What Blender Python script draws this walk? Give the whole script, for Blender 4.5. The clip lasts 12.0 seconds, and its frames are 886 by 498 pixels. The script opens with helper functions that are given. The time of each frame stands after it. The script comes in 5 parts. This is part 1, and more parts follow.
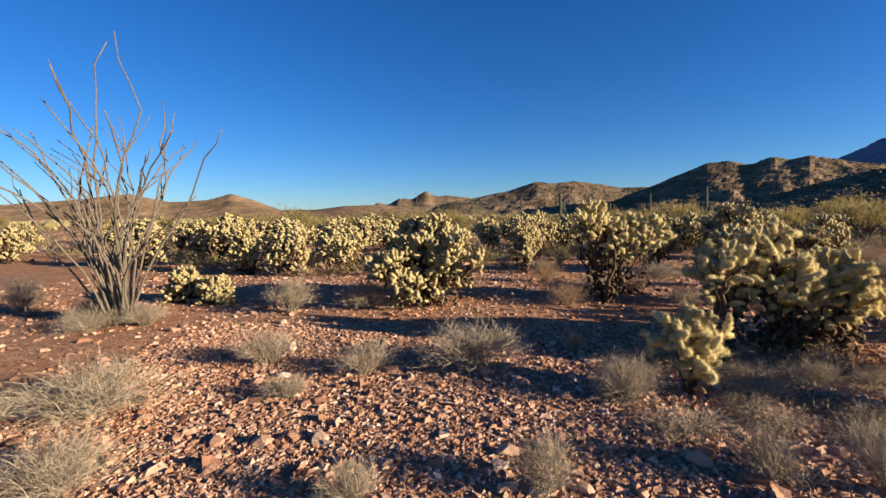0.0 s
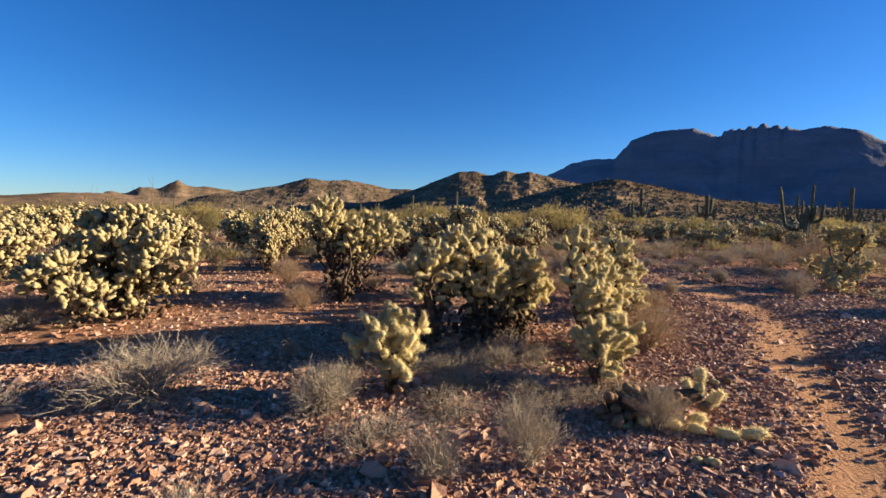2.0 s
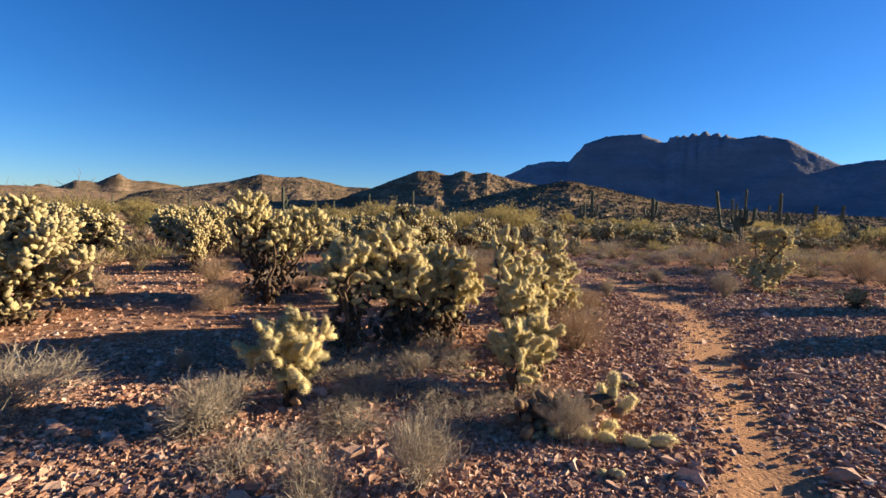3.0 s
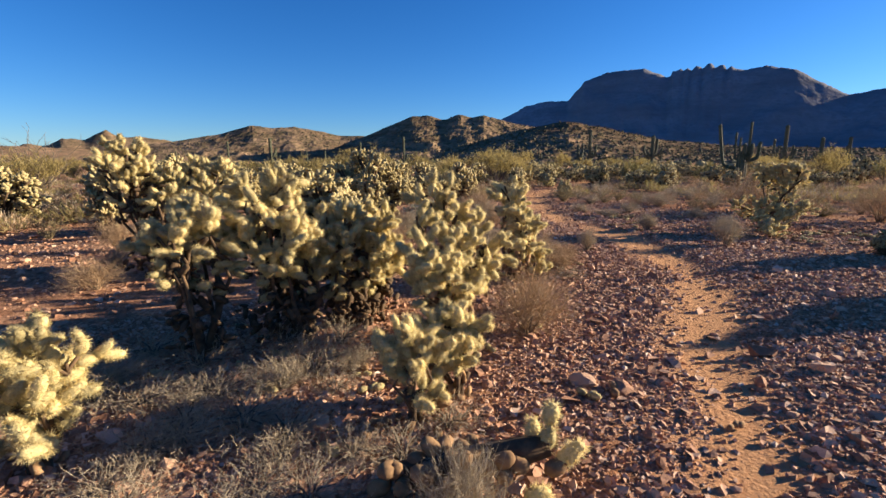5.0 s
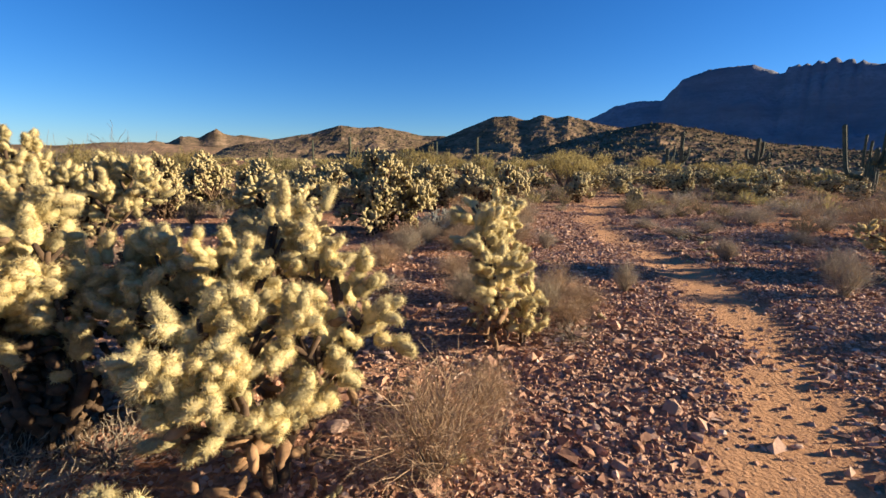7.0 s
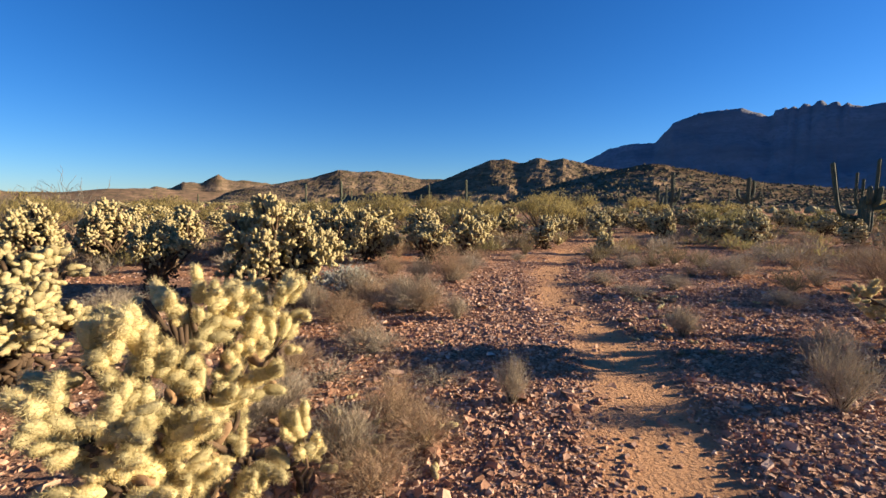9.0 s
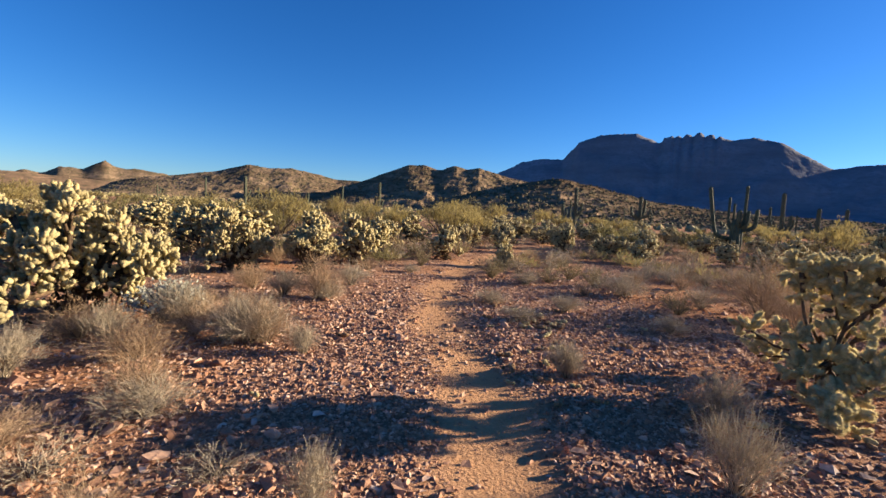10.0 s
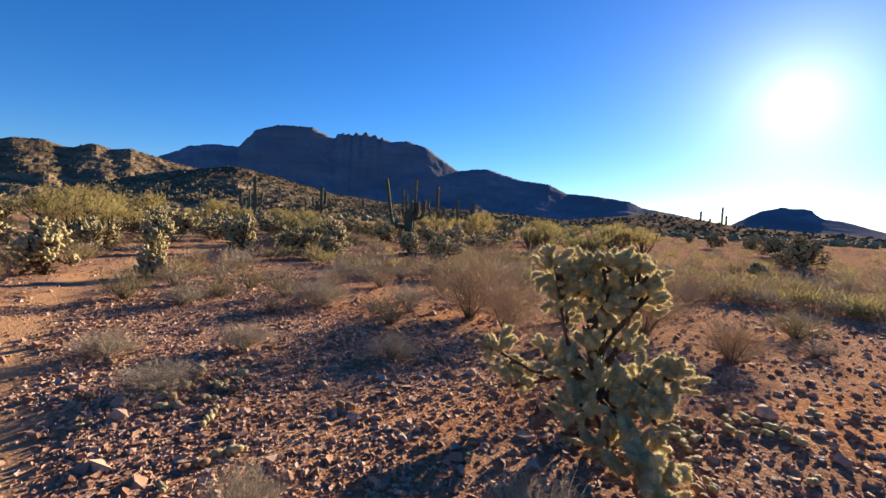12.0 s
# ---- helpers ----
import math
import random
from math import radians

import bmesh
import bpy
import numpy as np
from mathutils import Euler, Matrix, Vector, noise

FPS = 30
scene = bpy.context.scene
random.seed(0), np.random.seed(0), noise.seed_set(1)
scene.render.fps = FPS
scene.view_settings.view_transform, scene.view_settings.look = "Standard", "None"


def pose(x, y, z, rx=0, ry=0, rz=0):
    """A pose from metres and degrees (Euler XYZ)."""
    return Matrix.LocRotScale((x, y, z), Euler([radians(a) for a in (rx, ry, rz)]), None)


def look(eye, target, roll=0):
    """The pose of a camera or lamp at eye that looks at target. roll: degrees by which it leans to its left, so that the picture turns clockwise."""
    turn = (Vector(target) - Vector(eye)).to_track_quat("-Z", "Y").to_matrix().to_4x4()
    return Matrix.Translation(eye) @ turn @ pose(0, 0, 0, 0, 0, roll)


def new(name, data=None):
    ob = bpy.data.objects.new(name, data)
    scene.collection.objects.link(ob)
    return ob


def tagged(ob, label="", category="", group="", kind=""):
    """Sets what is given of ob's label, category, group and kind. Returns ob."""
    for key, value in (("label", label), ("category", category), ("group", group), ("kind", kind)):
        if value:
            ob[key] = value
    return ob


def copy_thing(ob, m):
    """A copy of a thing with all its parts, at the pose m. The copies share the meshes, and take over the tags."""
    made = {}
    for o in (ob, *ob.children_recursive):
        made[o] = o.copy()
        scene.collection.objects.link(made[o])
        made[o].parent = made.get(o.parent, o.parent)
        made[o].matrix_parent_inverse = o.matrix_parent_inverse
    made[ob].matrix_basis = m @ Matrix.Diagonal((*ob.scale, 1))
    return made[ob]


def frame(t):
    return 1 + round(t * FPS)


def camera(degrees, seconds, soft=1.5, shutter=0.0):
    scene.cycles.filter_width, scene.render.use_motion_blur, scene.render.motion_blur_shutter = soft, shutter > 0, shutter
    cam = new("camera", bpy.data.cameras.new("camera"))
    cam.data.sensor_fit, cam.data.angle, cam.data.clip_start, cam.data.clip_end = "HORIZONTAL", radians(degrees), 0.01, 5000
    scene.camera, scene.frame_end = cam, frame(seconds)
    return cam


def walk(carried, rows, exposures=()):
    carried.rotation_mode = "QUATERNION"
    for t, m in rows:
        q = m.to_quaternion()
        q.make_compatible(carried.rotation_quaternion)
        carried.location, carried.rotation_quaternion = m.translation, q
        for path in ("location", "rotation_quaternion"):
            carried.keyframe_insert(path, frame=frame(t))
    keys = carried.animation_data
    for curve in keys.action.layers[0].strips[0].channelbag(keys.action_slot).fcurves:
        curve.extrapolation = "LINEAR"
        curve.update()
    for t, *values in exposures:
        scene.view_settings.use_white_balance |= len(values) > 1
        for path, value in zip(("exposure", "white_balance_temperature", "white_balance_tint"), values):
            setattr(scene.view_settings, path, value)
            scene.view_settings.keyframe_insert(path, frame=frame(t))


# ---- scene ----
cam = camera(88.8, 12.0)
PATH = [
    (0, (-0.066, -0.009, 1.439), (-0.245, 1.977, 1.29), -0.7),
    (0.5, (0.107, 0.009, 1.431), (0.1, 2.006, 1.31), 0.5),
    (1, (0.275, 0.062, 1.432), (0.67, 2.018, 1.308), 0.2),
    (1.5, (0.429, 0.217, 1.421), (1.115, 2.089, 1.26), 1.8),
    (2, (0.578, 0.31, 1.422), (1.359, 2.144, 1.267), 1.2),
    (2.5, (0.808, 0.327, 1.423), (1.617, 2.152, 1.302), 1.3),
    (3, (1.041, 0.383, 1.41), (1.988, 2.138, 1.257), 1.9),
    (3.2, (1.158, 0.448, 1.398), (2.228, 2.129, 1.233), 2.2),
    (4.8, (2.229, 1.089, 1.366), (3.229, 2.789, 1.036), -0.4),
    (5, (2.387, 1.208, 1.376), (3.324, 2.934, 0.993), -0.1),
    (5.5, (2.8, 1.436, 1.362), (3.607, 3.219, 0.95), -0.7),
    (6, (3.232, 1.688, 1.344), (3.888, 3.508, 0.837), 1.6),
    (6.5, (3.701, 1.959, 1.369), (4.426, 3.769, 0.924), 2.3),
    (7, (4.188, 2.235, 1.42), (4.816, 4.095, 1.037), 0.9),
    (7.2, (4.364, 2.371, 1.433), (4.968, 4.246, 1.087), 0.7),
    (8.8, (6.001, 3.226, 1.509), (6.513, 5.151, 1.329), 0.2),
    (9, (6.223, 3.343, 1.498), (6.858, 5.229, 1.296), 0.3),
    (9.5, (6.753, 3.7, 1.513), (7.477, 5.545, 1.241), 1.2),
    (10, (7.262, 4.132, 1.548), (8.234, 5.871, 1.377), 3.2),
    (10.5, (7.773, 4.527, 1.556), (8.998, 6.106, 1.484), 2.9),
    (11, (8.263, 4.941, 1.54), (9.793, 6.227, 1.507), 2.2),
    (11.5, (8.686, 5.359, 1.535), (10.436, 6.324, 1.474), 2.6),
    (12, (9.025, 5.822, 1.509), (10.873, 6.575, 1.372), 2.9),
]
walk(cam, [(t, look(eye, target, roll)) for t, eye, target, roll in PATH],
     exposures=[(0.0, 1.35), (2.5, 1.52), (5.0, 1.55), (9.0, 1.5), (10.0, 1.6), (12.0, 1.6)])

# ---- world, sun and exposure ----
SUN_WAY = Vector((0.942, -0.250, 0.228)).normalized()
sun = new("sun", bpy.data.lights.new("sun", "SUN"))
sun.data.energy, sun.data.angle, sun.data.color = 5.0, radians(0.6), (1.0, 0.83, 0.60)
sun.matrix_world = Matrix.Translation((0, 0, 30)) @ SUN_WAY.to_track_quat("Z", "Y").to_matrix().to_4x4()

world = bpy.data.worlds.new("desert_sky")
scene.world = world
world.use_nodes = True
wt = world.node_tree
wt.nodes.clear()
sky = wt.nodes.new("ShaderNodeTexSky")
sky.sky_type, sky.sun_disc = "NISHITA", False
sky.sun_elevation, sky.sun_rotation = math.asin(SUN_WAY.z), math.atan2(SUN_WAY.x, SUN_WAY.y)
sky.altitude, sky.air_density, sky.dust_density, sky.ozone_density = 1000, 1.0, 0.22, 6.0
wbg, wout = wt.nodes.new("ShaderNodeBackground"), wt.nodes.new("ShaderNodeOutputWorld")
wbg.inputs["Strength"].default_value = 0.061
clear = wt.nodes.new("ShaderNodeHueSaturation")
clear.inputs["Hue"].default_value = 0.508
clear.inputs["Saturation"].default_value = 1.12
wt.links.new(sky.outputs[0], clear.inputs["Color"])
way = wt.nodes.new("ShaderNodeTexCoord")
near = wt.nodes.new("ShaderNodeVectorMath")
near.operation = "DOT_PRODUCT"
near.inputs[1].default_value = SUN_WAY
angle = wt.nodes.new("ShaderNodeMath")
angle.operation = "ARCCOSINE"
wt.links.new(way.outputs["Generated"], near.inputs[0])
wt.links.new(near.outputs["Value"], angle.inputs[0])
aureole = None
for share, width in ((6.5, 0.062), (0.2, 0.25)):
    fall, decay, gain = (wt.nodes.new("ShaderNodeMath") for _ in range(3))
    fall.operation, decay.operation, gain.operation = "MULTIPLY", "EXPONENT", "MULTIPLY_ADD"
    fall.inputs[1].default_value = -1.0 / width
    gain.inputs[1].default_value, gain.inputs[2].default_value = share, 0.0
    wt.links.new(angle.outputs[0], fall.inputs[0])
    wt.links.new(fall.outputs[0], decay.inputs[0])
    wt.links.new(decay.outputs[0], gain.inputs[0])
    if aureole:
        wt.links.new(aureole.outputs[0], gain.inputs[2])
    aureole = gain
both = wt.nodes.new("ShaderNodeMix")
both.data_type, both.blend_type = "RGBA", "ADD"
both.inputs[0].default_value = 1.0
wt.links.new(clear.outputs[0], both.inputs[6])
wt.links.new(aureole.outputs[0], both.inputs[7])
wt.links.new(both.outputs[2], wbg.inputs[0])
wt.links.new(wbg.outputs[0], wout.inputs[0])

# ---- materials ----


class Mat:
    """A node material under construction."""

    def __init__(self, name, rough=0.9):
        self.m = bpy.data.materials.new(name)
        self.m.use_nodes = True
        self.t = self.m.node_tree
        self.b = self.t.nodes["Principled BSDF"]
        self.out = self.t.nodes["Material Output"]
        self.b.inputs["Roughness"].default_value = rough
        self.b.inputs["Specular IOR Level"].default_value = 0.25

    def node(self, kind, **values):
        n = self.t.nodes.new(kind)
        for k, v in values.items():
            n.inputs[k].default_value = v
        return n

    def link(self, a, b):
        self.t.links.new(a, b)

    def coord(self, kind="Object"):
        return self.node("ShaderNodeTexCoord").outputs[kind]

    def noise(self, scale, detail=4.0, rough=0.6, kind="Object"):
        n = self.node("ShaderNodeTexNoise", Scale=scale, Detail=detail, Roughness=rough)
        self.link(self.coord(kind), n.inputs["Vector"])
        return n.outputs["Fac"]

    def ramp(self, fac, *stops):
        r = self.node("ShaderNodeValToRGB")
        while len(r.color_ramp.elements) < len(stops):
            r.color_ramp.elements.new(0.5)
        for e, (p, c) in zip(r.color_ramp.elements, stops):
            e.position, e.color = p, (*c, 1) if len(c) == 3 else c
        self.link(fac, r.inputs[0])
        return r.outputs[0]

    def mix(self, fac, a, b, blend="MIX"):
        n = self.t.nodes.new("ShaderNodeMix")
        n.data_type, n.blend_type = "RGBA", blend
        for value, socket in ((fac, n.inputs[0]), (a, n.inputs[6]), (b, n.inputs[7])):
            if isinstance(value, (int, float)):
                socket.default_value = value
            elif isinstance(value, tuple):
                socket.default_value = (*value, 1)
            else:
                self.link(value, socket)
        return n.outputs[2]

    def bump(self, height, strength=0.4, distance=0.02):
        n = self.node("ShaderNodeBump", Strength=strength, Distance=distance)
        self.link(height, n.inputs["Height"])
        self.link(n.outputs[0], self.b.inputs["Normal"])

    def color(self, c):
        if isinstance(c, tuple):
            self.b.inputs["Base Color"].default_value = (*c, 1)
        else:
            self.link(c, self.b.inputs["Base Color"])

    def translucent(self, c, share):
        t = self.node("ShaderNodeBsdfTranslucent")
        if isinstance(c, tuple):
            t.inputs[0].default_value = (*c, 1)
        else:
            self.link(c, t.inputs[0])
        s = self.node("ShaderNodeMixShader", Fac=share)
        self.link(self.b.outputs[0], s.inputs[1])
        self.link(t.outputs[0], s.inputs[2])
        self.link(s.outputs[0], self.out.inputs[0])

    def island(self):
        return self.node("ShaderNodeNewGeometry").outputs["Random Per Island"]

    def rand(self):
        return self.node("ShaderNodeObjectInfo").outputs["Random"]


def make_ground():
    k = Mat("desert_soil", 0.95)
    k.b.inputs["Specular IOR Level"].default_value = 0.0
    trail = k.node("ShaderNodeAttribute")
    trail.attribute_name = "trail"
    big, mid, fine = k.noise(0.35, 5), k.noise(3.0, 6), k.noise(38.0, 6, 0.7)
    soil = k.ramp(mid, (0.3, (0.32, 0.15, 0.075)), (0.5, (0.43, 0.22, 0.115)), (0.72, (0.53, 0.30, 0.165)))
    stony = k.ramp(mid, (0.3, (0.27, 0.16, 0.105)), (0.7, (0.42, 0.265, 0.18)))
    patch = k.ramp(big, (0.34, (0, 0, 0)), (0.56, (1, 1, 1)))
    base = k.mix(patch, soil, stony)
    vor = k.node("ShaderNodeTexVoronoi", Scale=34.0, Randomness=1.0)
    k.link(k.coord(), vor.inputs["Vector"])
    chip = k.ramp(vor.outputs["Color"], (0.2, (0.55, 0.5, 0.5)), (0.6, (1.0, 0.95, 0.92)), (0.95, (1.5, 1.4, 1.35)))
    base = k.mix(0.75, base, chip, "MULTIPLY")
    dust = k.ramp(fine, (0.3, (0.46, 0.24, 0.12)), (0.75, (0.60, 0.355, 0.195)))
    col = k.mix(trail.outputs["Fac"], base, dust)
    k.color(col)
    lump = k.node("ShaderNodeMath")
    lump.operation = "MULTIPLY_ADD"
    k.link(vor.outputs["Distance"], lump.inputs[0])
    lump.inputs[1].default_value = -0.55
    k.link(fine, lump.inputs[2])
    k.bump(lump.outputs[0], 0.9, 0.03)
    return k.m


def make_stone(name, per_object):
    k = Mat(name, 0.85)
    r = k.rand() if per_object else k.island()
    col = k.ramp(r, (0.0, (0.23, 0.115, 0.07)), (0.3, (0.36, 0.195, 0.12)), (0.6, (0.45, 0.265, 0.175)), (0.88, (0.56, 0.37, 0.255)), (0.97, (0.55, 0.39, 0.30)), (1.0, (0.60, 0.48, 0.39)))
    grain = k.ramp(k.noise(26, 5, 0.7), (0.3, (0.65, 0.6, 0.58)), (0.7, (1.1, 1.08, 1.05)))
    k.color(k.mix(0.8, col, grain, "MULTIPLY"))
    k.bump(k.noise(45, 5), 0.5, 0.01)
    return k.m


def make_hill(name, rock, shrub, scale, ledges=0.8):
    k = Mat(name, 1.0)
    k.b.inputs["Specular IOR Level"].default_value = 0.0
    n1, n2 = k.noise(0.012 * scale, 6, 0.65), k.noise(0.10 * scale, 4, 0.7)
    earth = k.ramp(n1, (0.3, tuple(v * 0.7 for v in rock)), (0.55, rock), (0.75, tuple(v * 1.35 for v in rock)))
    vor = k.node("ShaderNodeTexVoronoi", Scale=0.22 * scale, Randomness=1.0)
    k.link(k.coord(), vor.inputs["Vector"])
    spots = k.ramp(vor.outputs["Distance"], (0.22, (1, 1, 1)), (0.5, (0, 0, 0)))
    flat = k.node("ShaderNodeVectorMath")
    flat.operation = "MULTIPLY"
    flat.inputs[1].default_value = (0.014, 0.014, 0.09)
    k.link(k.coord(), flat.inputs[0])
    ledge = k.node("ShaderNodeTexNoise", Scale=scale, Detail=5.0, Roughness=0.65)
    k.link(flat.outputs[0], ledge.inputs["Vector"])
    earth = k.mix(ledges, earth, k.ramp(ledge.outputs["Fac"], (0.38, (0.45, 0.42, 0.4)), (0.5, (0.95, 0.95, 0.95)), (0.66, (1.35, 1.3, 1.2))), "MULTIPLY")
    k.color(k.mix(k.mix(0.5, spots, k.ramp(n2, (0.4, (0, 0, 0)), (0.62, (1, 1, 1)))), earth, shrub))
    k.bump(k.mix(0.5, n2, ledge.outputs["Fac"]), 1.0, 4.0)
    return k.m


def make_plain(name, dark, light, scale=20.0, rough=0.9, per=None, share=0.0, bump=0.3):
    k = Mat(name, rough)
    col = k.ramp(k.noise(scale, 5), (0.3, dark), (0.7, light))
    if per:
        r = k.rand() if per == "object" else k.island()
        col = k.mix(0.8, col, k.ramp(r, (0.0, (0.6, 0.6, 0.58)), (0.5, (0.95, 0.95, 0.95)), (1.0, (1.25, 1.22, 1.15))), "MULTIPLY")
    k.color(col)
    k.bump(k.noise(scale * 3, 4), bump, 0.01)
    if share:
        k.translucent(col, share)
    return k.m


M_GROUND = make_ground()
M_GRAVEL = make_stone("gravel_stone", False)
M_ROCK = make_stone("loose_rock", True)
M_CORE = make_plain("cholla_flesh", (0.44, 0.36, 0.16), (0.66, 0.56, 0.30), 45, 0.8, "object", 0.16, 0.8)
M_SPINE = make_plain("cholla_spine", (0.59, 0.49, 0.238), (0.735, 0.625, 0.36), 9, 0.6, "object", 0.5, 0.0)
M_CROWN = make_plain("cholla_crown", (0.33, 0.265, 0.118), (0.56, 0.465, 0.25), 30, 0.8, "island", 0.16, 0.9)
M_DEAD = make_plain("dead_joint", (0.13, 0.075, 0.04), (0.34, 0.21, 0.11), 14, 0.95, "island")
M_TRUNK = make_plain("cholla_bark", (0.035, 0.024, 0.016), (0.15, 0.095, 0.055), 14, 0.95, "island")
M_TWIG = make_plain("dry_twig", (0.25, 0.20, 0.14), (0.47, 0.395, 0.29), 5, 0.9, "island", 0.12, 0.0)
M_TWIG2 = make_plain("brown_twig", (0.26, 0.17, 0.10), (0.46, 0.33, 0.21), 5, 0.9, "island", 0.12, 0.0)
M_WEED = make_plain("dull_weed", (0.17, 0.135, 0.075), (0.30, 0.245, 0.14), 4, 0.9, "island", 0.2, 0.0)
M_WOOD = make_plain("shrub_wood", (0.07, 0.055, 0.04), (0.17, 0.13, 0.10), 30, 0.95)
M_LEAF = make_plain("palo_verde_leaf", (0.25, 0.20, 0.075), (0.41, 0.325, 0.13), 1.5, 0.8, "island", 0.45, 0.0)
M_LEAF2 = make_plain("creosote_leaf", (0.165, 0.145, 0.058), (0.30, 0.25, 0.11), 1.5, 0.8, "island", 0.45, 0.0)
M_OCO = make_plain("ocotillo_bark", (0.085, 0.07, 0.055), (0.20, 0.165, 0.125), 40, 0.9)
M_SAG = make_plain("saguaro_skin", (0.05, 0.058, 0.034), (0.105, 0.112, 0.065), 6, 0.7)
M_BRITTLE = make_plain("grey_leaf", (0.25, 0.25, 0.2), (0.42, 0.42, 0.36), 8, 0.85, "island", 0.2, 0.0)
M_HILL = make_hill("brown_hill", (0.27, 0.185, 0.12), (0.09, 0.078, 0.045), 1.0)
# blue-grey of the distant air haze is put into the rock and scrub colours
M_MOUNT = make_hill("hazed_mountain", (0.22, 0.22, 0.245), (0.16, 0.165, 0.18), 0.6, 0.35)
M_FAR = make_hill("far_hill", (0.28, 0.18, 0.115), (0.12, 0.10, 0.06), 0.7)

# ---- mesh tools ----


class Build:
    """Collects vertices and faces for one mesh."""

    def __init__(self):
        self.v, self.f = [], []

    def tube(self, pts, radii, sides=5, cap=True, twist=0.0):
        base = len(self.v)
        pts = [Vector(p) for p in pts]
        for i, (p, r) in enumerate(zip(pts, radii)):
            way = (pts[min(i + 1, len(pts) - 1)] - pts[max(i - 1, 0)]).normalized()
            a = way.orthogonal().normalized() if i == 0 else (a - way * a.dot(way)).normalized()
            b = way.cross(a)
            for s in range(sides):
                w = 2 * math.pi * s / sides + twist * i
                self.v.append(p + (a * math.cos(w) + b * math.sin(w)) * r)
        for i in range(len(pts) - 1):
            for s in range(sides):
                n = (s + 1) % sides
                self.f.append((base + i * sides + s, base + i * sides + n, base + (i + 1) * sides + n, base + (i + 1) * sides + s))
        if cap:
            self.f.append(tuple(base + (len(pts) - 1) * sides + s for s in range(sides)))
        return self

    def ribbon(self, pts, width, side):
        base = len(self.v)
        side = Vector(side) * width * 0.5
        n = len(pts)
        for i, p in enumerate(pts[:-1]):
            k = 1 - 0.6 * i / n
            self.v += [Vector(p) - side * k, Vector(p) + side * k]
        self.v.append(Vector(pts[-1]))
        for i in range(n - 2):
            self.f.append((base + 2 * i, base + 2 * i + 1, base + 2 * i + 3, base + 2 * i + 2))
        self.f.append((base + 2 * n - 4, base + 2 * n - 3, base + 2 * n - 2))

    def stamp(self, verts, faces, m):
        base = len(self.v)
        self.v += [m @ v for v in verts]
        self.f += [tuple(base + i for i in f) for f in faces]

    def mesh(self, name, smooth=False, split=None):
        me = bpy.data.meshes.new(name)
        me.from_pydata([tuple(v) for v in self.v], [], self.f)
        if smooth:
            me.polygons.foreach_set("use_smooth", [True] * len(me.polygons))
        if split is not None:
            me.polygons.foreach_set("material_index", [int(i >= split) for i in range(len(me.polygons))])
        me.update()
        return me


def part(name, mesh, material, parent=None, label="", at=None):
    """One mesh object, under a thing or a part where one is given."""
    if not mesh.materials:
        mesh.materials.append(material)
    ob = new(name, mesh)
    ob.parent = parent
    if at is not None:
        ob.matrix_basis = at
    if label:
        ob["label"] = label
    return ob


def thing(name, at, label, category, group="", kind=""):
    ob = new(name)
    ob.empty_display_size = 0.1
    ob.matrix_basis = at
    return tagged(ob, label, category, group, kind)


def aim(p, way, spin=0.0, size=1.0):
    """A pose whose z axis points along way."""
    return Matrix.Translation(p) @ Vector(way).to_track_quat("Z", "Y").to_matrix().to_4x4() @ Matrix.Rotation(spin, 4, "Z") @ Matrix.Scale(size, 4)


def hashed(ix, iy, seed):
    h = np.sin(ix * 127.1 + iy * 311.7 + seed * 74.7) * 43758.5453
    return h - np.floor(h)


def field(x, y, seed=0):
    """Smooth value noise from 0 to 1 over the plan."""
    ix, iy = np.floor(x), np.floor(y)
    fx, fy = x - ix, y - iy
    fx, fy = fx * fx * (3 - 2 * fx), fy * fy * (3 - 2 * fy)
    a, b = hashed(ix, iy, seed), hashed(ix + 1, iy, seed)
    c, d = hashed(ix, iy + 1, seed), hashed(ix + 1, iy + 1, seed)
    return (a * (1 - fx) + b * fx) * (1 - fy) + (c * (1 - fx) + d * fx) * fy


def fbm(x, y, octaves=5, seed=0, ridged=False):
    out, amp, tot = 0.0, 1.0, 0.0
    for o in range(octaves):
        n = field(x * 2**o + 17.3 * o, y * 2**o - 9.1 * o, seed + o)
        out, tot = out + amp * ((1 - abs(2 * n - 1)) if ridged else n), tot + amp
        amp *= 0.5
    return out / tot


# ---- the ground ----
TRAIL = [(-6, -4), (0, -0.9), (3.0, 1.0), (4.75, 2.25), (5.6, 2.95), (7.1, 3.95), (7.9, 4.65), (8.6, 5.6), (9.05, 6.4), (9.5, 7.4), (9.8, 8.5),
         (10.4, 9.7), (11.3, 11.5), (13.0, 14.0), (15.3, 16.4), (20, 19.5), (27, 24)]


def trail_distance(x, y):
    best = np.full(np.shape(x), 1e9)
    for (ax, ay), (bx, by) in zip(TRAIL, TRAIL[1:]):
        dx, dy = bx - ax, by - ay
        k = np.clip(((x - ax) * dx + (y - ay) * dy) / (dx * dx + dy * dy), 0, 1)
        best = np.minimum(best, np.hypot(x - ax - k * dx, y - ay - k * dy))
    return best


def trail_mask(x, y):
    edge = 0.34 + 0.10 * np.clip((np.asarray(y) - 5.0) / 2, 0, 1) + 0.30 * (fbm(np.asarray(x) * 1.3, np.asarray(y) * 1.3, 4, 5) - 0.5) * 2
    worn = np.clip(fbm(np.asarray(x) * 0.8, np.asarray(y) * 0.8, 4, 9) * 3.0 - 0.5, 0.62, 1)
    return np.clip((edge - trail_distance(x, y)) / 0.40 + 0.4, 0, 1) * worn


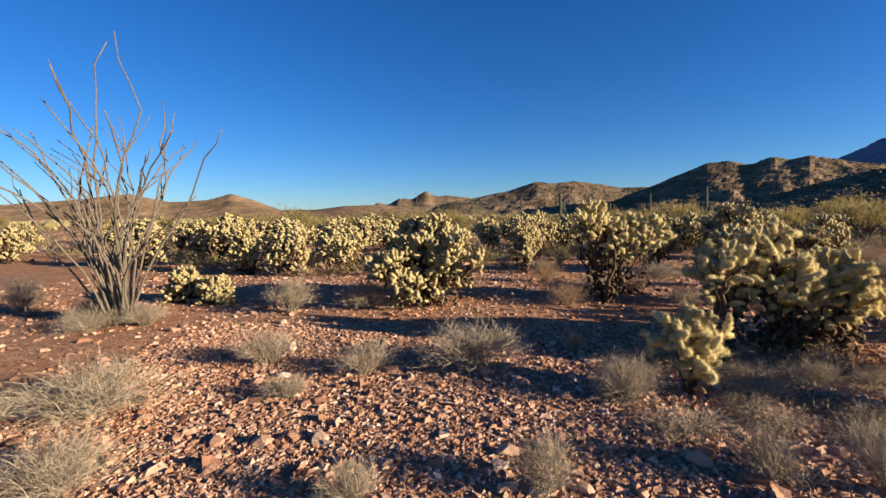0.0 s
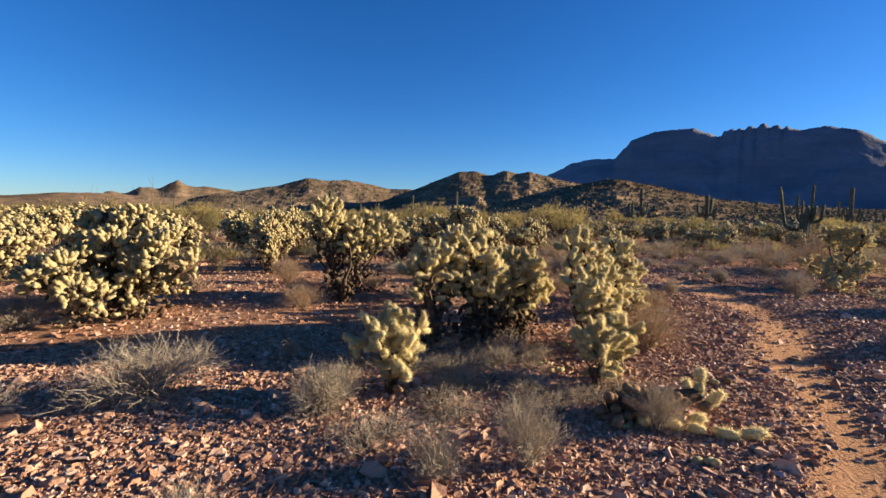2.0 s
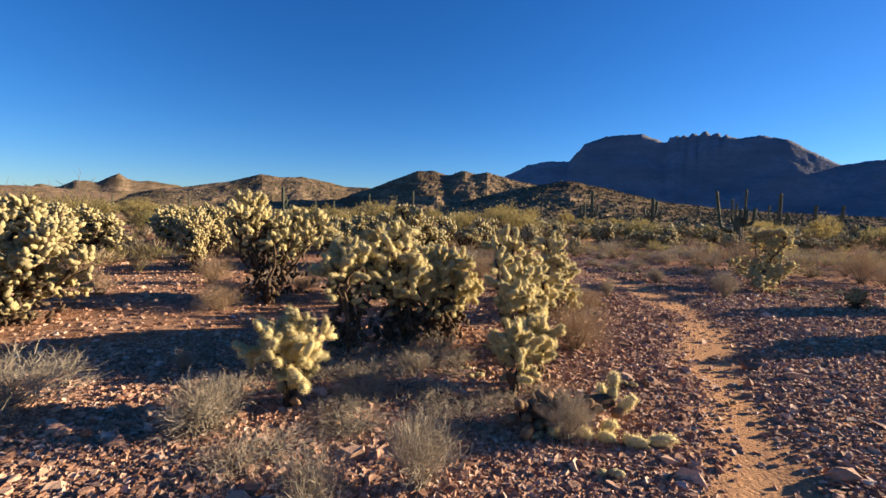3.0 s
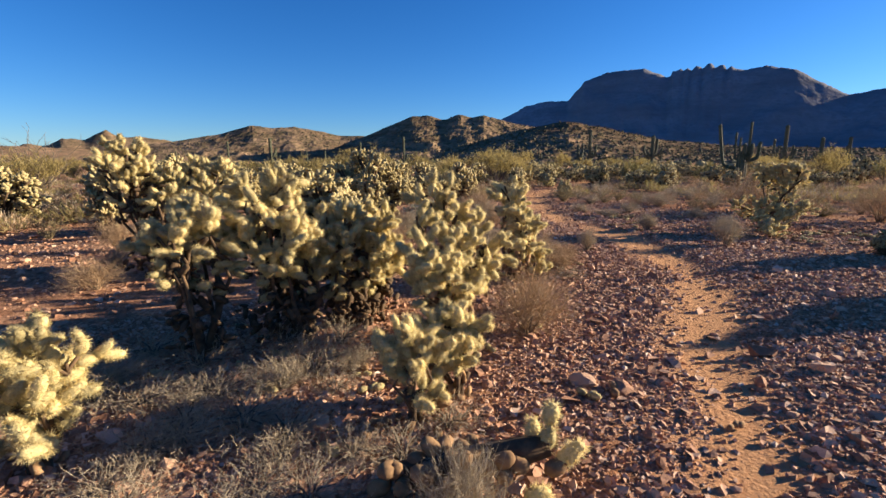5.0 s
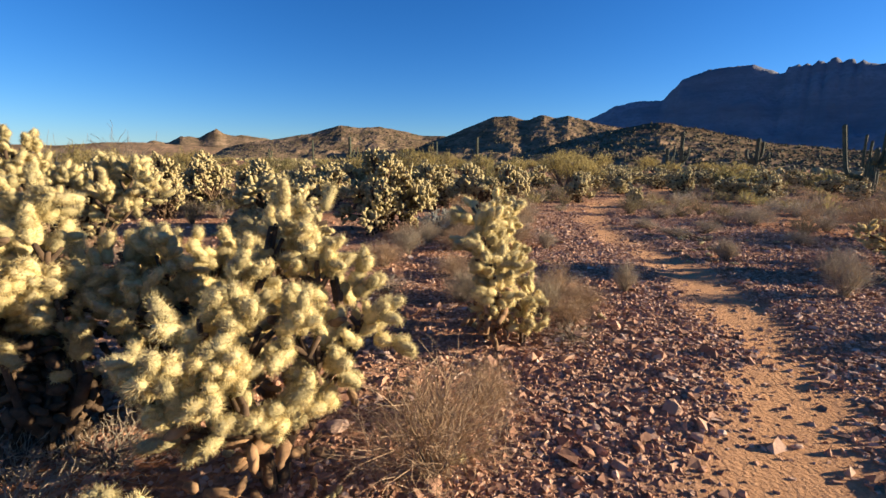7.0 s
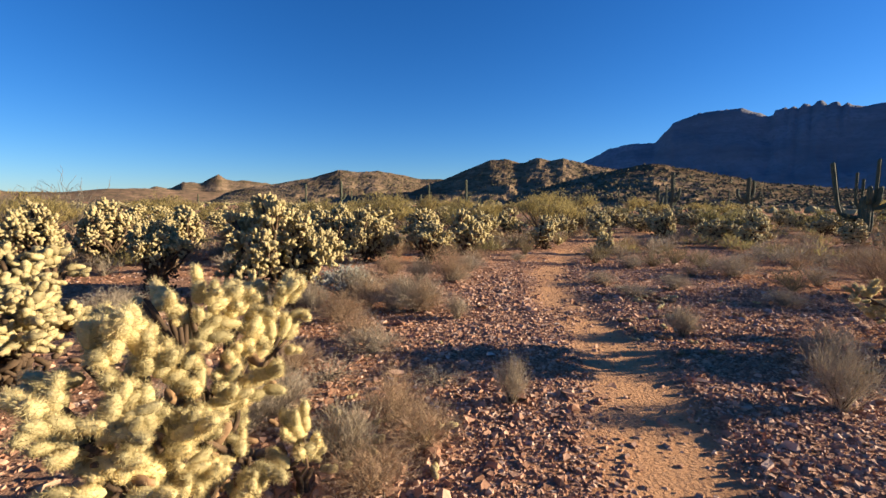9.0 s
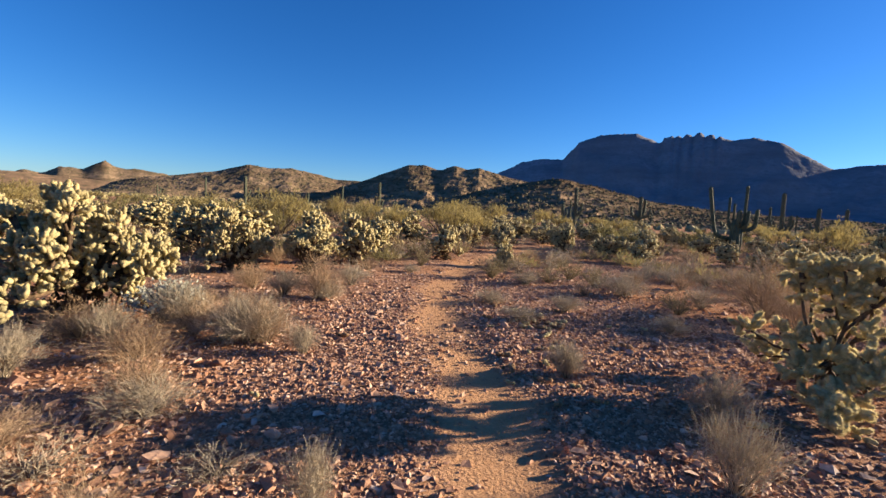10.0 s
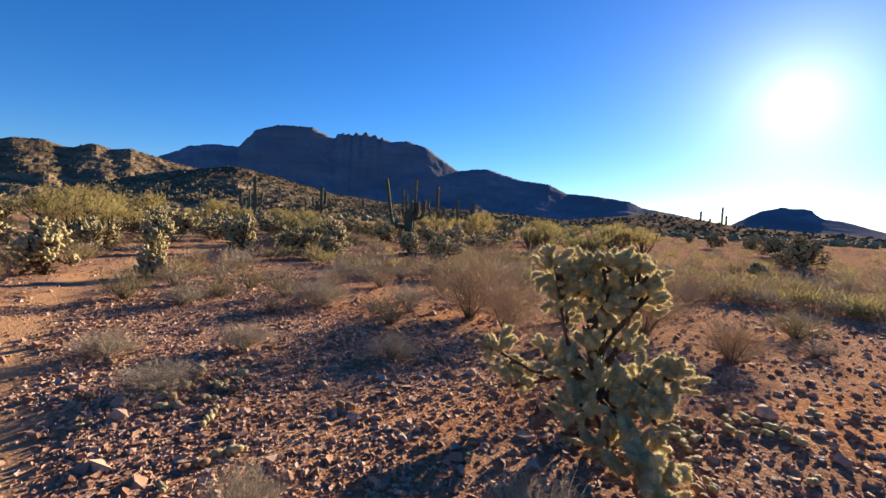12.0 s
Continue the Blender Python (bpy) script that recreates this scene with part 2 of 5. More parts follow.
def height(x, y):
    x, y = np.asarray(x, float), np.asarray(y, float)
    near = 0.05 * (fbm(x * 0.9, y * 0.9, 4, 2) - 0.5) + 0.16 * (fbm(x * 0.16, y * 0.16, 3, 3) - 0.5)
    far = np.clip((np.hypot(x - 6, y - 4) - 25) / 300, 0, 1)
    return near * (1 - far) - 0.035 * trail_mask(x, y) - 0.03 + 1.2 * far * fbm(x * 0.02, y * 0.02, 3, 4)


def spread(lo, hi, step, reach):
    core = list(np.arange(lo, hi, step))
    out, s = [], step
    a = hi
    while a < reach:
        out.append(a)
        s *= 1.16
        a += s
    low, s, a = [], step, lo
    while a > -reach:
        s *= 1.16
        a -= s
        low.append(a)
    return np.array(low[::-1] + core + out)


gx, gy = spread(-5, 17, 0.14, 3500), spread(-1, 18, 0.14, 3500)
GX, GY = np.meshgrid(gx, gy)
GZ = height(GX, GY)
nx, ny = len(gx), len(gy)
gm = bpy.data.meshes.new("ground")
idx = np.arange(nx * ny).reshape(ny, nx)
quads = np.stack([idx[:-1, :-1], idx[:-1, 1:], idx[1:, 1:], idx[1:, :-1]], -1).reshape(-1, 4)
gm.from_pydata(np.stack([GX.ravel(), GY.ravel(), GZ.ravel()], -1).tolist(), [], quads.tolist())
gm.polygons.foreach_set("use_smooth", [True] * len(gm.polygons))
mask = gm.attributes.new("trail", "FLOAT", "POINT")
mask.data.foreach_set("value", trail_mask(GX, GY).ravel().astype(np.float32))
gm.materials.append(M_GROUND)
tagged(new("ground", gm), "reddish-brown stony desert soil with a trodden orange footpath", "ground", kind="structure")


def ground_z(x, y):
    return float(height(x, y))


# ---- hills and mountains round the plain ----
ORIGIN = (5.0, 3.0)


def hill_range(name, label, distance, front, back, profile, material, rough=0.035, fine=0.35, seed=0, crag=0.0, ledge=0.0):
    az0, az1 = profile[0][0], profile[-1][0]
    az = np.arange(az0, az1 + 0.01, fine)
    el = np.interp(az, [p[0] for p in profile], [p[1] for p in profile])
    tops = np.tan(np.radians(el)) * distance
    edge = np.clip(np.minimum(az - az0, az1 - az) / 2.0, 0, 1)
    tops = tops * edge
    steps = np.r_[np.linspace(1, 0.0, 26), -np.linspace(0.08, 1, 9)]
    R = np.where(steps >= 0, distance - front * steps, distance - back * steps)
    A, RR = np.meshgrid(np.radians(az), R)
    X, Y = ORIGIN[0] + RR * np.sin(A), ORIGIN[1] + RR * np.cos(A)
    S = np.abs(steps)[:, None]
    rise = (1 - S) ** 1.35
    f = distance / 9.0
    gully = (fbm(X / f, Y / f, 5, seed, True) - 0.5) * 2
    small = fbm(X / (f * 0.22), Y / (f * 0.22), 4, seed + 7) - 0.5
    Z = tops[None, :] * (rise + (rough * 2.2 * gully * S * (1 - S) * 2.2)) + tops[None, :] * (0.10 if crag else 0.16) * small * ((0.2 if crag else 0.5) + S)
    Z += crag * tops[None, :] * np.clip(1 - S * 6, 0, 1) * (fbm(X / (f * 0.07), Y / (f * 0.07), 2, seed + 3) - 0.5)
    # rock ledges: level treads with steep risers
    tall = tops.max() / 9.0
    level = Z / tall + 0.7 * fbm(X / f, Y / f, 3, seed + 5)
    tread = level - np.floor(level)
    Z = Z + ledge * tall * (np.clip(tread * 2.4 - 0.7, 0, 1) - tread) * np.clip(S * 5, 0, 1)
    Z = Z + 0.05 * tall * (hashed(np.round(X), np.round(Y), seed) - 0.5)
    Z = 1.45 * rise + Z - 3.0 * (S >= 0.999)
    n, k = len(steps), len(az)
    ids = np.arange(n * k).reshape(n, k)
    faces = np.stack([ids[:-1, :-1], ids[:-1, 1:], ids[1:, 1:], ids[1:, :-1]], -1).reshape(-1, 4)
    me = bpy.data.meshes.new(name)
    me.from_pydata(np.stack([X.ravel(), Y.ravel(), Z.ravel()], -1).tolist(), [], faces.tolist())
    me.polygons.foreach_set("use_smooth", [not ledge] * len(me.polygons))
    me.materials.append(material)
    tagged(new(name, me), label, "hill", kind="structure")
    return X, Y, Z


hill_range("hill_far_west", "low brown desert hills on the horizon", 700, 130, 200,
           [(-80, 0.8), (-70, 1.6), (-60, 1.8), (-49.4, 1.46), (-43.7, 2.05), (-40.1, 2.6), (-36.6, 1.76), (-33, 2.0), (-30.5, 2.73), (-28, 1.95), (-25.2, 0.85),
            (-21.3, 0.85), (-18, 1.25), (-14.5, 1.4), (-8, 1.1), (-2, 0.6)], M_FAR, seed=11)
hill_range("hill_far_north", "dark small peaks beyond the brown hills", 950, 120, 200,
           [(-18, 0.4), (-14.5, 1.3), (-13.5, 1.6), (-12.3, 1.35), (-11, 2.15), (-9.3, 2.1), (-8.2, 2.7), (-7.5, 2.95), (-6.6, 2.45), (-4.6, 2.47), (-3, 2.3), (0, 1.6), (5, 0.5)],
           M_HILL, seed=23, crag=0.1)
hills_a = hill_range("hill_north", "brown scrubby desert hill with a shaded flank", 520, 95, 160,
                     [(-9, 0.3), (-5, 1.6), (0, 2.4), (3.1, 3.1), (5.9, 3.95), (8, 3.75), (10.6, 3.95), (13.8, 3.38), (16, 2.9), (18.2, 3.0), (22, 2.5), (30, 1.0)], M_HILL, seed=31, ledge=0.4)
hills_b = hill_range("hill_centre", "brown terraced desert hill dotted with scrub", 450, 110, 160,
                     [(12, 0.2), (17, 2.3), (19.2, 3.1), (22.2, 4.4), (24.6, 5.3), (26.3, 5.38), (28.2, 4.93), (30.4, 5.47), (32, 5.2), (33.4, 5.52), (35.1, 4.9), (38, 4.3),
                      (42, 3.4), (46, 2.4), (56, 0.6)], M_HILL, seed=43, ledge=0.4)
hills_c = hill_range("hill_foot", "scrub-covered foothill below the dark mountain", 280, 110, 160,
                     [(26, 0.3), (31, 1.9), (36.1, 3.3), (40, 4.1), (43.3, 4.6), (48.2, 3.6), (53.9, 2.2), (62, 1.4), (76, 0.9), (84, 0.3)], M_HILL, seed=57, ledge=0.4)
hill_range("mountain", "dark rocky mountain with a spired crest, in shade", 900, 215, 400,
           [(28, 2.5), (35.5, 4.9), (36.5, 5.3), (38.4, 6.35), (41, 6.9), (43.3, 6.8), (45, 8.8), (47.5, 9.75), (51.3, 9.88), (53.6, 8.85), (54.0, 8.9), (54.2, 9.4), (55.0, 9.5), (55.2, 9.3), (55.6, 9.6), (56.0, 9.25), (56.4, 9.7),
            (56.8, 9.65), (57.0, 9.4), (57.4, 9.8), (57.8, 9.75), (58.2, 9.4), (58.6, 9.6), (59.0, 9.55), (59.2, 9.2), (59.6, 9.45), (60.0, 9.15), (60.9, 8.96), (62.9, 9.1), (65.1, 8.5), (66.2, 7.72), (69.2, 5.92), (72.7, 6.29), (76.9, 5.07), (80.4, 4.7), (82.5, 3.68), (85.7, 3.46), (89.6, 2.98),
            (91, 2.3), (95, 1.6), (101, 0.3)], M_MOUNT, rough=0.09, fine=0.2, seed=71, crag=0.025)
hills_d = hill_range("hill_low_ridge", "low scrubby ridge with a few tall cacti", 230, 90, 140,
                     [(80, 0.2), (88, 1.2), (92, 1.75), (95, 1.38), (100, 0.66), (106, 0.35), (112, 0.1)], M_HILL, seed=83)
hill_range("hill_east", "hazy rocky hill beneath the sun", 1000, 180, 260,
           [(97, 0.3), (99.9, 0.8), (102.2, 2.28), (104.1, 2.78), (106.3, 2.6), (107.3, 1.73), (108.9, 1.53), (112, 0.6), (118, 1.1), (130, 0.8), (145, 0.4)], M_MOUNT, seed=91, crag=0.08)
hill_range("hill_south", "low far desert hills", 1400, 260, 300,
           [(135, 0.3), (160, 1.1), (185, 0.8), (215, 1.3), (245, 0.9), (270, 1.3), (286, 0.4)], M_FAR, fine=1.0, seed=97)

# ---- cholla cacti ----


def capsule(length, radius, sides, rings, rng, wob=0.1):
    """A round-ended segment that stands on its base, a little thicker in the middle."""
    verts, faces = [Vector((0, 0, 0))], []
    for i in range(1, rings):
        k = i / rings
        z = length * (1 - math.cos(math.pi * k)) / 2 * 0.65 + length * k * 0.35
        r = radius * (math.sin(math.pi * k) ** 0.45) * (0.9 + 0.15 * math.sin(math.pi * k * 1.2))
        for s in range(sides):
            w = 2 * math.pi * (s + 0.5 * (i % 2)) / sides
            q = r * (1 + wob * rng.uniform(-1, 1))
            verts.append(Vector((q * math.cos(w), q * math.sin(w), z)))
    verts.append(Vector((0, 0, length)))
    top = len(verts) - 1
    for s in range(sides):
        n = (s + 1) % sides
        faces.append((0, 1 + n, 1 + s))
        for i in range(rings - 2):
            a, b = 1 + i * sides, 1 + (i + 1) * sides
            faces.append((a + s, a + n, b + n, b + s))
        faces.append((1 + (rings - 2) * sides + s, 1 + (rings - 2) * sides + n, top))
    return verts, faces


def spines(b, length, radius, count, reach, width, rng):
    """Slender spines that stand off a segment all round."""
    for _ in range(count):
        k = rng.uniform(0.08, 1.0)
        w = rng.uniform(0, 2 * math.pi)
        r = radius * math.sin(math.pi * min(k, 0.93)) ** 0.45
        p = Vector((r * math.cos(w), r * math.sin(w), length * k))
        out = Vector((math.cos(w), math.sin(w), 0.15 + 2.6 * max(0, k - 0.72)))
        out += Vector([rng.uniform(-0.55, 0.55) for _ in range(3)])
        out.normalize()
        side = out.orthogonal().normalized()
        side.rotate(Matrix.Rotation(rng.uniform(0, 6.28), 3, out))
        n = len(b.v)
        b.v += [p - side * width, p + side * width, p + out * reach * rng.uniform(0.7, 1.15)]
        b.f.append((n, n + 1, n + 2))


rng = random.Random(7)
JOINTS = []
for i in range(6):
    L = 0.088 + 0.012 * i
    b = Build()
    b.stamp(*capsule(L, 0.029, 8, 6, rng), Matrix())
    n = len(b.f)
    spines(b, L, 0.027, 300, 0.025, 0.0012, rng)
    JOINTS.append(b.mesh("joint", True, n))
    JOINTS[-1].materials.append(M_CORE)
    JOINTS[-1].materials.append(M_SPINE)


def lobes_for(w, h, low, rng, count=None):
    """Lumps of a crown of width w and height h: a few heads, each a heap of lumps that hang down to about low."""
    out = []
    heads = max(3, int(2 + 2.6 * w))
    each = max(4, (count or int(10 + 9 * w)) // heads + 1)
    for i in range(heads):
        a = 2.39996 * i + rng.uniform(-0.5, 0.5)
        k = math.sqrt((i + 0.25) / heads)
        wide = rng.uniform(0.19, 0.27) * (0.7 + 0.2 * w)
        hx, hy = max(0, w / 2 - wide - 0.04) * k * math.cos(a), max(0, w / 2 - wide - 0.04) * k * math.sin(a)
        top = h * (1 - 0.30 * k**3) * (rng.uniform(0.80, 1.0) if i else 1.0) - 0.08
        drop = (top - low) * rng.uniform(0.35, 1.0)
        for j in range(each):
            t, r = (j + 0.5) / each, rng.uniform(0.085, 0.15)
            b, q = rng.uniform(0, 6.283), wide * min(1.0, 0.45 + t) * rng.uniform(0.6, 1.0)
            out.append((hx + q * math.cos(b), hy + q * math.sin(b), max(top - r - drop * t ** 1.4, low + r * 0.3, 0.06), r))
    return out


def joint_poses(lobes, rng, density=1.0, size=1.0, limb=4, start=0.66):
    """Where the segments sit: short branching chains that point out of the lumps and up, and a few along the limbs."""
    out = []
    for x, y, z, r in lobes:
        for k in np.linspace(start, 0.95, limb) if z > 0.4 else ():
            way = Vector((rng.gauss(0, 1), rng.gauss(0, 1), rng.uniform(-0.2, 0.6))).normalized()
            out.append((Vector((x * k, y * k, z * (0.12 + 0.88 * k))) + way * 0.03, way, size * rng.uniform(0.75, 1.05)))
    for n, (x, y, z, r) in enumerate(lobes):
        for _ in range(max(5, int(density * 420 * r * r / (size * size)))):
            way = Vector([rng.gauss(0, 1) for _ in range(3)]).normalized()
            if way.z < -0.6:
                way.z *= -1
            p = Vector((x, y, z)) + way * r * rng.uniform(0.4, 0.8)
            if any((p - Vector(q[:3])).length < q[3] * 0.45 for m, q in enumerate(lobes) if m != n):
                continue
            way = (way + Vector((rng.uniform(-0.45, 0.45), rng.uniform(-0.45, 0.45), rng.uniform(-0.1, 0.7)))).normalized()
            k = size * rng.uniform(0.85, 1.2)
            if p.z < 0.03:
                continue
            out.append((p, way, k))
            for _ in range(rng.choice((1, 1, 2, 2, 3))):
                turn = (way + Vector([rng.uniform(-0.95, 0.95) for _ in range(3)]) + Vector((0, 0, 0.15))).normalized()
                q = p + way * 0.112 * k * rng.uniform(0.55, 0.9)
                if q.z > 0.04:
                    out.append((q, turn, k * rng.uniform(0.7, 1.0)))
    return out


def woody(lobes, h, rng, thick=0.04, wide=0.13):
    """The dark stems and limbs that carry the lumps."""
    b = Build()
    roots = []
    for i in range(3):
        a = 2.1 * i + rng.uniform(-0.4, 0.4)
        fork = Vector((wide * h * math.cos(a), wide * h * math.sin(a), h * rng.uniform(0.24, 0.36)))
        b.tube([(0.03 * math.cos(a), 0.03 * math.sin(a), -0.06), fork * 0.35 + Vector((0, 0, 0.02)), fork * 0.75, fork], [thick * 1.2, thick, thick * 1.05, thick * 0.8], 7)
        roots.append(fork)
    for x, y, z, r in lobes:
        tip = Vector((x, y, z + r * 0.2))
        fork = min(roots, key=lambda q: (q - tip).length)
        mid = fork.lerp(tip, 0.5) + Vector((rng.uniform(-0.09, 0.09), rng.uniform(-0.09, 0.09), -0.05 * h))
        b.tube([fork * rng.uniform(0.6, 1.0), mid, tip], [thick * 0.6, thick * 0.45, thick * 0.35], 6)
        for _ in range(int(3 + 12 * r)):
            w = Vector([rng.gauss(0, 1) for _ in range(3)]).normalized()
            b.tube([mid.lerp(tip, rng.uniform(0.3, 1)), tip + w * r * 0.7], [thick * 0.5, thick * 0.4], 5)
    return b


def dead_joints(b, lobes, h, rng, count, size=1.0):
    """Withered segments that cling to the stems and hang below the crown."""
    for _ in range(count):
        x, y, z, r = rng.choice(lobes)
        k = rng.uniform(0.15, 0.9)
        p = Vector((x * k + rng.gauss(0, 0.05), y * k + rng.gauss(0, 0.05), max(0.05, (z - r * 0.3) * rng.uniform(0.1, 1.0))))
        b.stamp(*capsule(0.11 * size, 0.022 * size, 5, 4, rng, 0.3), aim(p, (rng.uniform(-1, 1), rng.uniform(-1, 1), rng.uniform(-1.2, 0.4)), 0, rng.uniform(0.75, 1.3)))
    return b


def near_cholla(x, y, w, h, low, seed, label, lobes=None, density=1.35, size=0.98, dead=120, limb=4, thick=0.010, wide=0.13, start=0.66, bark=None):
    """A cholla close to the path, each of its segments a part with its own spines."""
    rng = random.Random(seed)
    lobes = [(p, q, z, r * 0.82) for p, q, z, r in lobes] if lobes else lobes_for(w, h, low, rng)
    top = thing("cholla_cactus", pose(x, y, ground_z(x, y)), label, "cactus", "teddy-bear chollas")
    part("trunk", woody(lobes, h, rng, thick + 0.016 * h, wide).mesh("trunk", True), M_TRUNK, top)
    if dead:
        tagged(part("dead_growth", dead_joints(Build(), lobes, h, rng, dead).mesh("dead_growth", True), bark or M_TRUNK, top), "withered dark segments clinging to the stems", kind="stuff")
    for p, way, s in joint_poses(lobes, rng, density, size, limb, start):
        i = rng.randrange(6)
        part("joint", JOINTS[i], M_CORE, top, at=aim(p, way, rng.uniform(0, 6.28), s))
    return top


def far_cholla(w, h, low, seed, sides, rings, spine_count, label, density=1.0, size=1.0, count=None, limb=5):
    """A cholla farther off: trunk and one crown."""
    rng = random.Random(seed)
    lobes = lobes_for(w, h, low, rng, count)
    top = thing("cholla_cactus", Matrix(), label, "cactus", "teddy-bear chollas")
    part("trunk", woody(lobes, h, rng, 0.03 + 0.014 * h).mesh("trunk", True), M_TRUNK, top)
    tagged(part("dead_growth", dead_joints(Build(), lobes, h, rng, 260 if spine_count else 45, 1.0 if spine_count else 1.6).mesh("dead_growth", True), M_TRUNK, top), "withered dark segments clinging to the stems", kind="stuff")
    b, c = Build(), Build()
    for p, way, s in joint_poses(lobes, rng, density, size, limb):
        m = aim(p, way, rng.uniform(0, 6.28), s)
        b.stamp(*capsule(0.132, 0.037, sides, rings, rng, 0.16), m)
        if spine_count:
            d = Build()
            spines(d, 0.132, 0.034, spine_count, 0.024, 0.0032, rng)
            c.stamp(d.v, d.f, m)
    n = len(b.f)
    b.stamp(c.v, c.f, Matrix())
    me = b.mesh("crown", True, n)
    me.materials.append(M_CROWN)
    me.materials.append(M_SPINE)
    part("crown", me, M_CROWN, top)
    return top


def put_copy(model, x, y, sx=1.0, sz=1.0, turn=0.0, label=""):
    ob = copy_thing(model, pose(x, y, ground_z(x, y) - 0.01, 0, 0, turn) @ Matrix.Diagonal((sx, sx, sz, 1)))
    if label:
        ob["label"] = label
    return ob


SUNNY = "pale yellow spiny cholla cactus on a dark trunk"
near_cholla(1.62, 3.78, 0.56, 0.74, 0.2, 1, "small young yellow cholla cactus on stony soil",
            [(-0.13, 0.03, 0.45, 0.15), (0.05, 0.04, 0.53, 0.14), (0.17, -0.04, 0.49, 0.12), (-0.04, -0.07, 0.36, 0.14), (0.04, -0.01, 0.31, 0.11), (0.08, -0.02, 0.17, 0.09)], density=1.7, size=1.05, dead=4, bark=M_DEAD)
near_cholla(2.33, 4.7, 0.6, 1.15, 0.7, 2, "pale yellow cholla with a shaggy dead stem", [(-0.13, -0.04, 0.88, 0.14), (-0.01, 0.05, 0.99, 0.14), (0.12, -0.02, 0.89, 0.13), (-0.02, -0.06, 0.8, 0.13), (0.1, 0.03, 0.7, 0.09), (0.02, 0.22, 0.95, 0.13), (-0.13, 0.07, 0.74, 0.1), (-0.19, -0.06, 0.85, 0.08)], dead=90)
near_cholla(3.03, 4.78, 0.9, 1.35, 0.6, 3, SUNNY,
            [(-0.28, 0.08, 1.11, 0.13), (-0.08, 0.2, 1.16, 0.13), (-0.21, -0.06, 0.97, 0.14), (0.03, 0.05, 0.96, 0.15), (-0.32, -0.07, 0.79, 0.13), (-0.13, -0.16, 0.8, 0.16), (0.05, 0, 0.73, 0.14), (-0.24, -0.12, 0.62, 0.13), (-0.03, 0, 0.57, 0.14), (0.12, 0.01, 0.47, 0.1), (-0.14, 0.29, 1, 0.14), (0.14, 0.16, 0.82, 0.13), (-0.4, 0.17, 0.86, 0.11)], dead=260)
near_cholla(3.5, 4.95, 0.9, 1.0, 0.4, 4, "grey-green shaded cholla cactus amid a thicket of others",
            [(-0.19, 0.02, 0.86, 0.16), (0.05, 0.1, 0.89, 0.16), (-0.11, -0.09, 0.67, 0.19), (0.13, 0.04, 0.61, 0.17), (-0.28, 0.02, 0.59, 0.13), (-0.06, -0.05, 0.41, 0.16), (0.26, 0.18, 0.8, 0.15), (0.18, -0.01, 0.41, 0.15), (0.33, 0.12, 0.59, 0.16), (-0.02, 0.3, 0.76, 0.17)], dead=260)
near_cholla(4.05, 4.25, 1.05, 1.34, 0.34, 5, "tall pale yellow cholla beside the footpath",
            [(-0.34, -0.25, 0.7, 0.11), (-0.23, -0.12, 0.79, 0.11), (-0.36, -0.3, 0.64, 0.08), (-0.19, -0.32, 0.58, 0.09), (-0.06, -0.34, 0.58, 0.14), (-0.01, -0.1, 0.78, 0.14), (0.15, -0.07, 0.71, 0.14), (0.26, -0.04, 0.63, 0.11), (0.1, -0.22, 0.47, 0.08), (0.42, 0.04, 0.7, 0.12), (0.42, 0.04, 0.63, 0.09), (-0.12, 0.22, 0.93, 0.13), (0.09, 0.39, 1.07, 0.15), (0.25, 0.42, 1.17, 0.12), (0.24, 0.32, 0.94, 0.16), (0.36, 0.25, 0.82, 0.13), (-0.2, -0.27, 0.64, 0.11), (-0.3, -0.31, 0.53, 0.06)], dead=70, bark=M_DEAD)
near_cholla(3.36, 3.33, 0.34, 0.60, 0.05, 6, "short upright cholla pup beside a larger cactus",
            [(-0.01, 0, 0.52, 0.05), (-0.1, 0.01, 0.39, 0.06), (0, 0.03, 0.39, 0.08), (-0.05, 0, 0.35, 0.07), (0.06, 0, 0.33, 0.08), (-0.02, -0.03, 0.25, 0.06), (0.06, 0, 0.16, 0.06)], size=0.95, dead=5, bark=M_DEAD)
near_cholla(3.7, 3.45, 0.44, 0.60, 0.05, 7, "short branching cholla pup beside a larger cactus",
            [(-0.13, 0.04, 0.44, 0.05), (-0.04, 0.04, 0.45, 0.04), (0.04, -0.01, 0.44, 0.05), (-0.11, 0.03, 0.37, 0.06), (0.01, 0, 0.34, 0.08), (0.09, 0.01, 0.33, 0.04), (-0.05, 0.01, 0.21, 0.05), (0.03, -0.01, 0.26, 0.05)], size=0.95, dead=12, bark=M_DEAD)
near_cholla(3.85, 5.25, 0.75, 1.05, 0.35, 14, "spreading cholla cactus in a thicket of others")
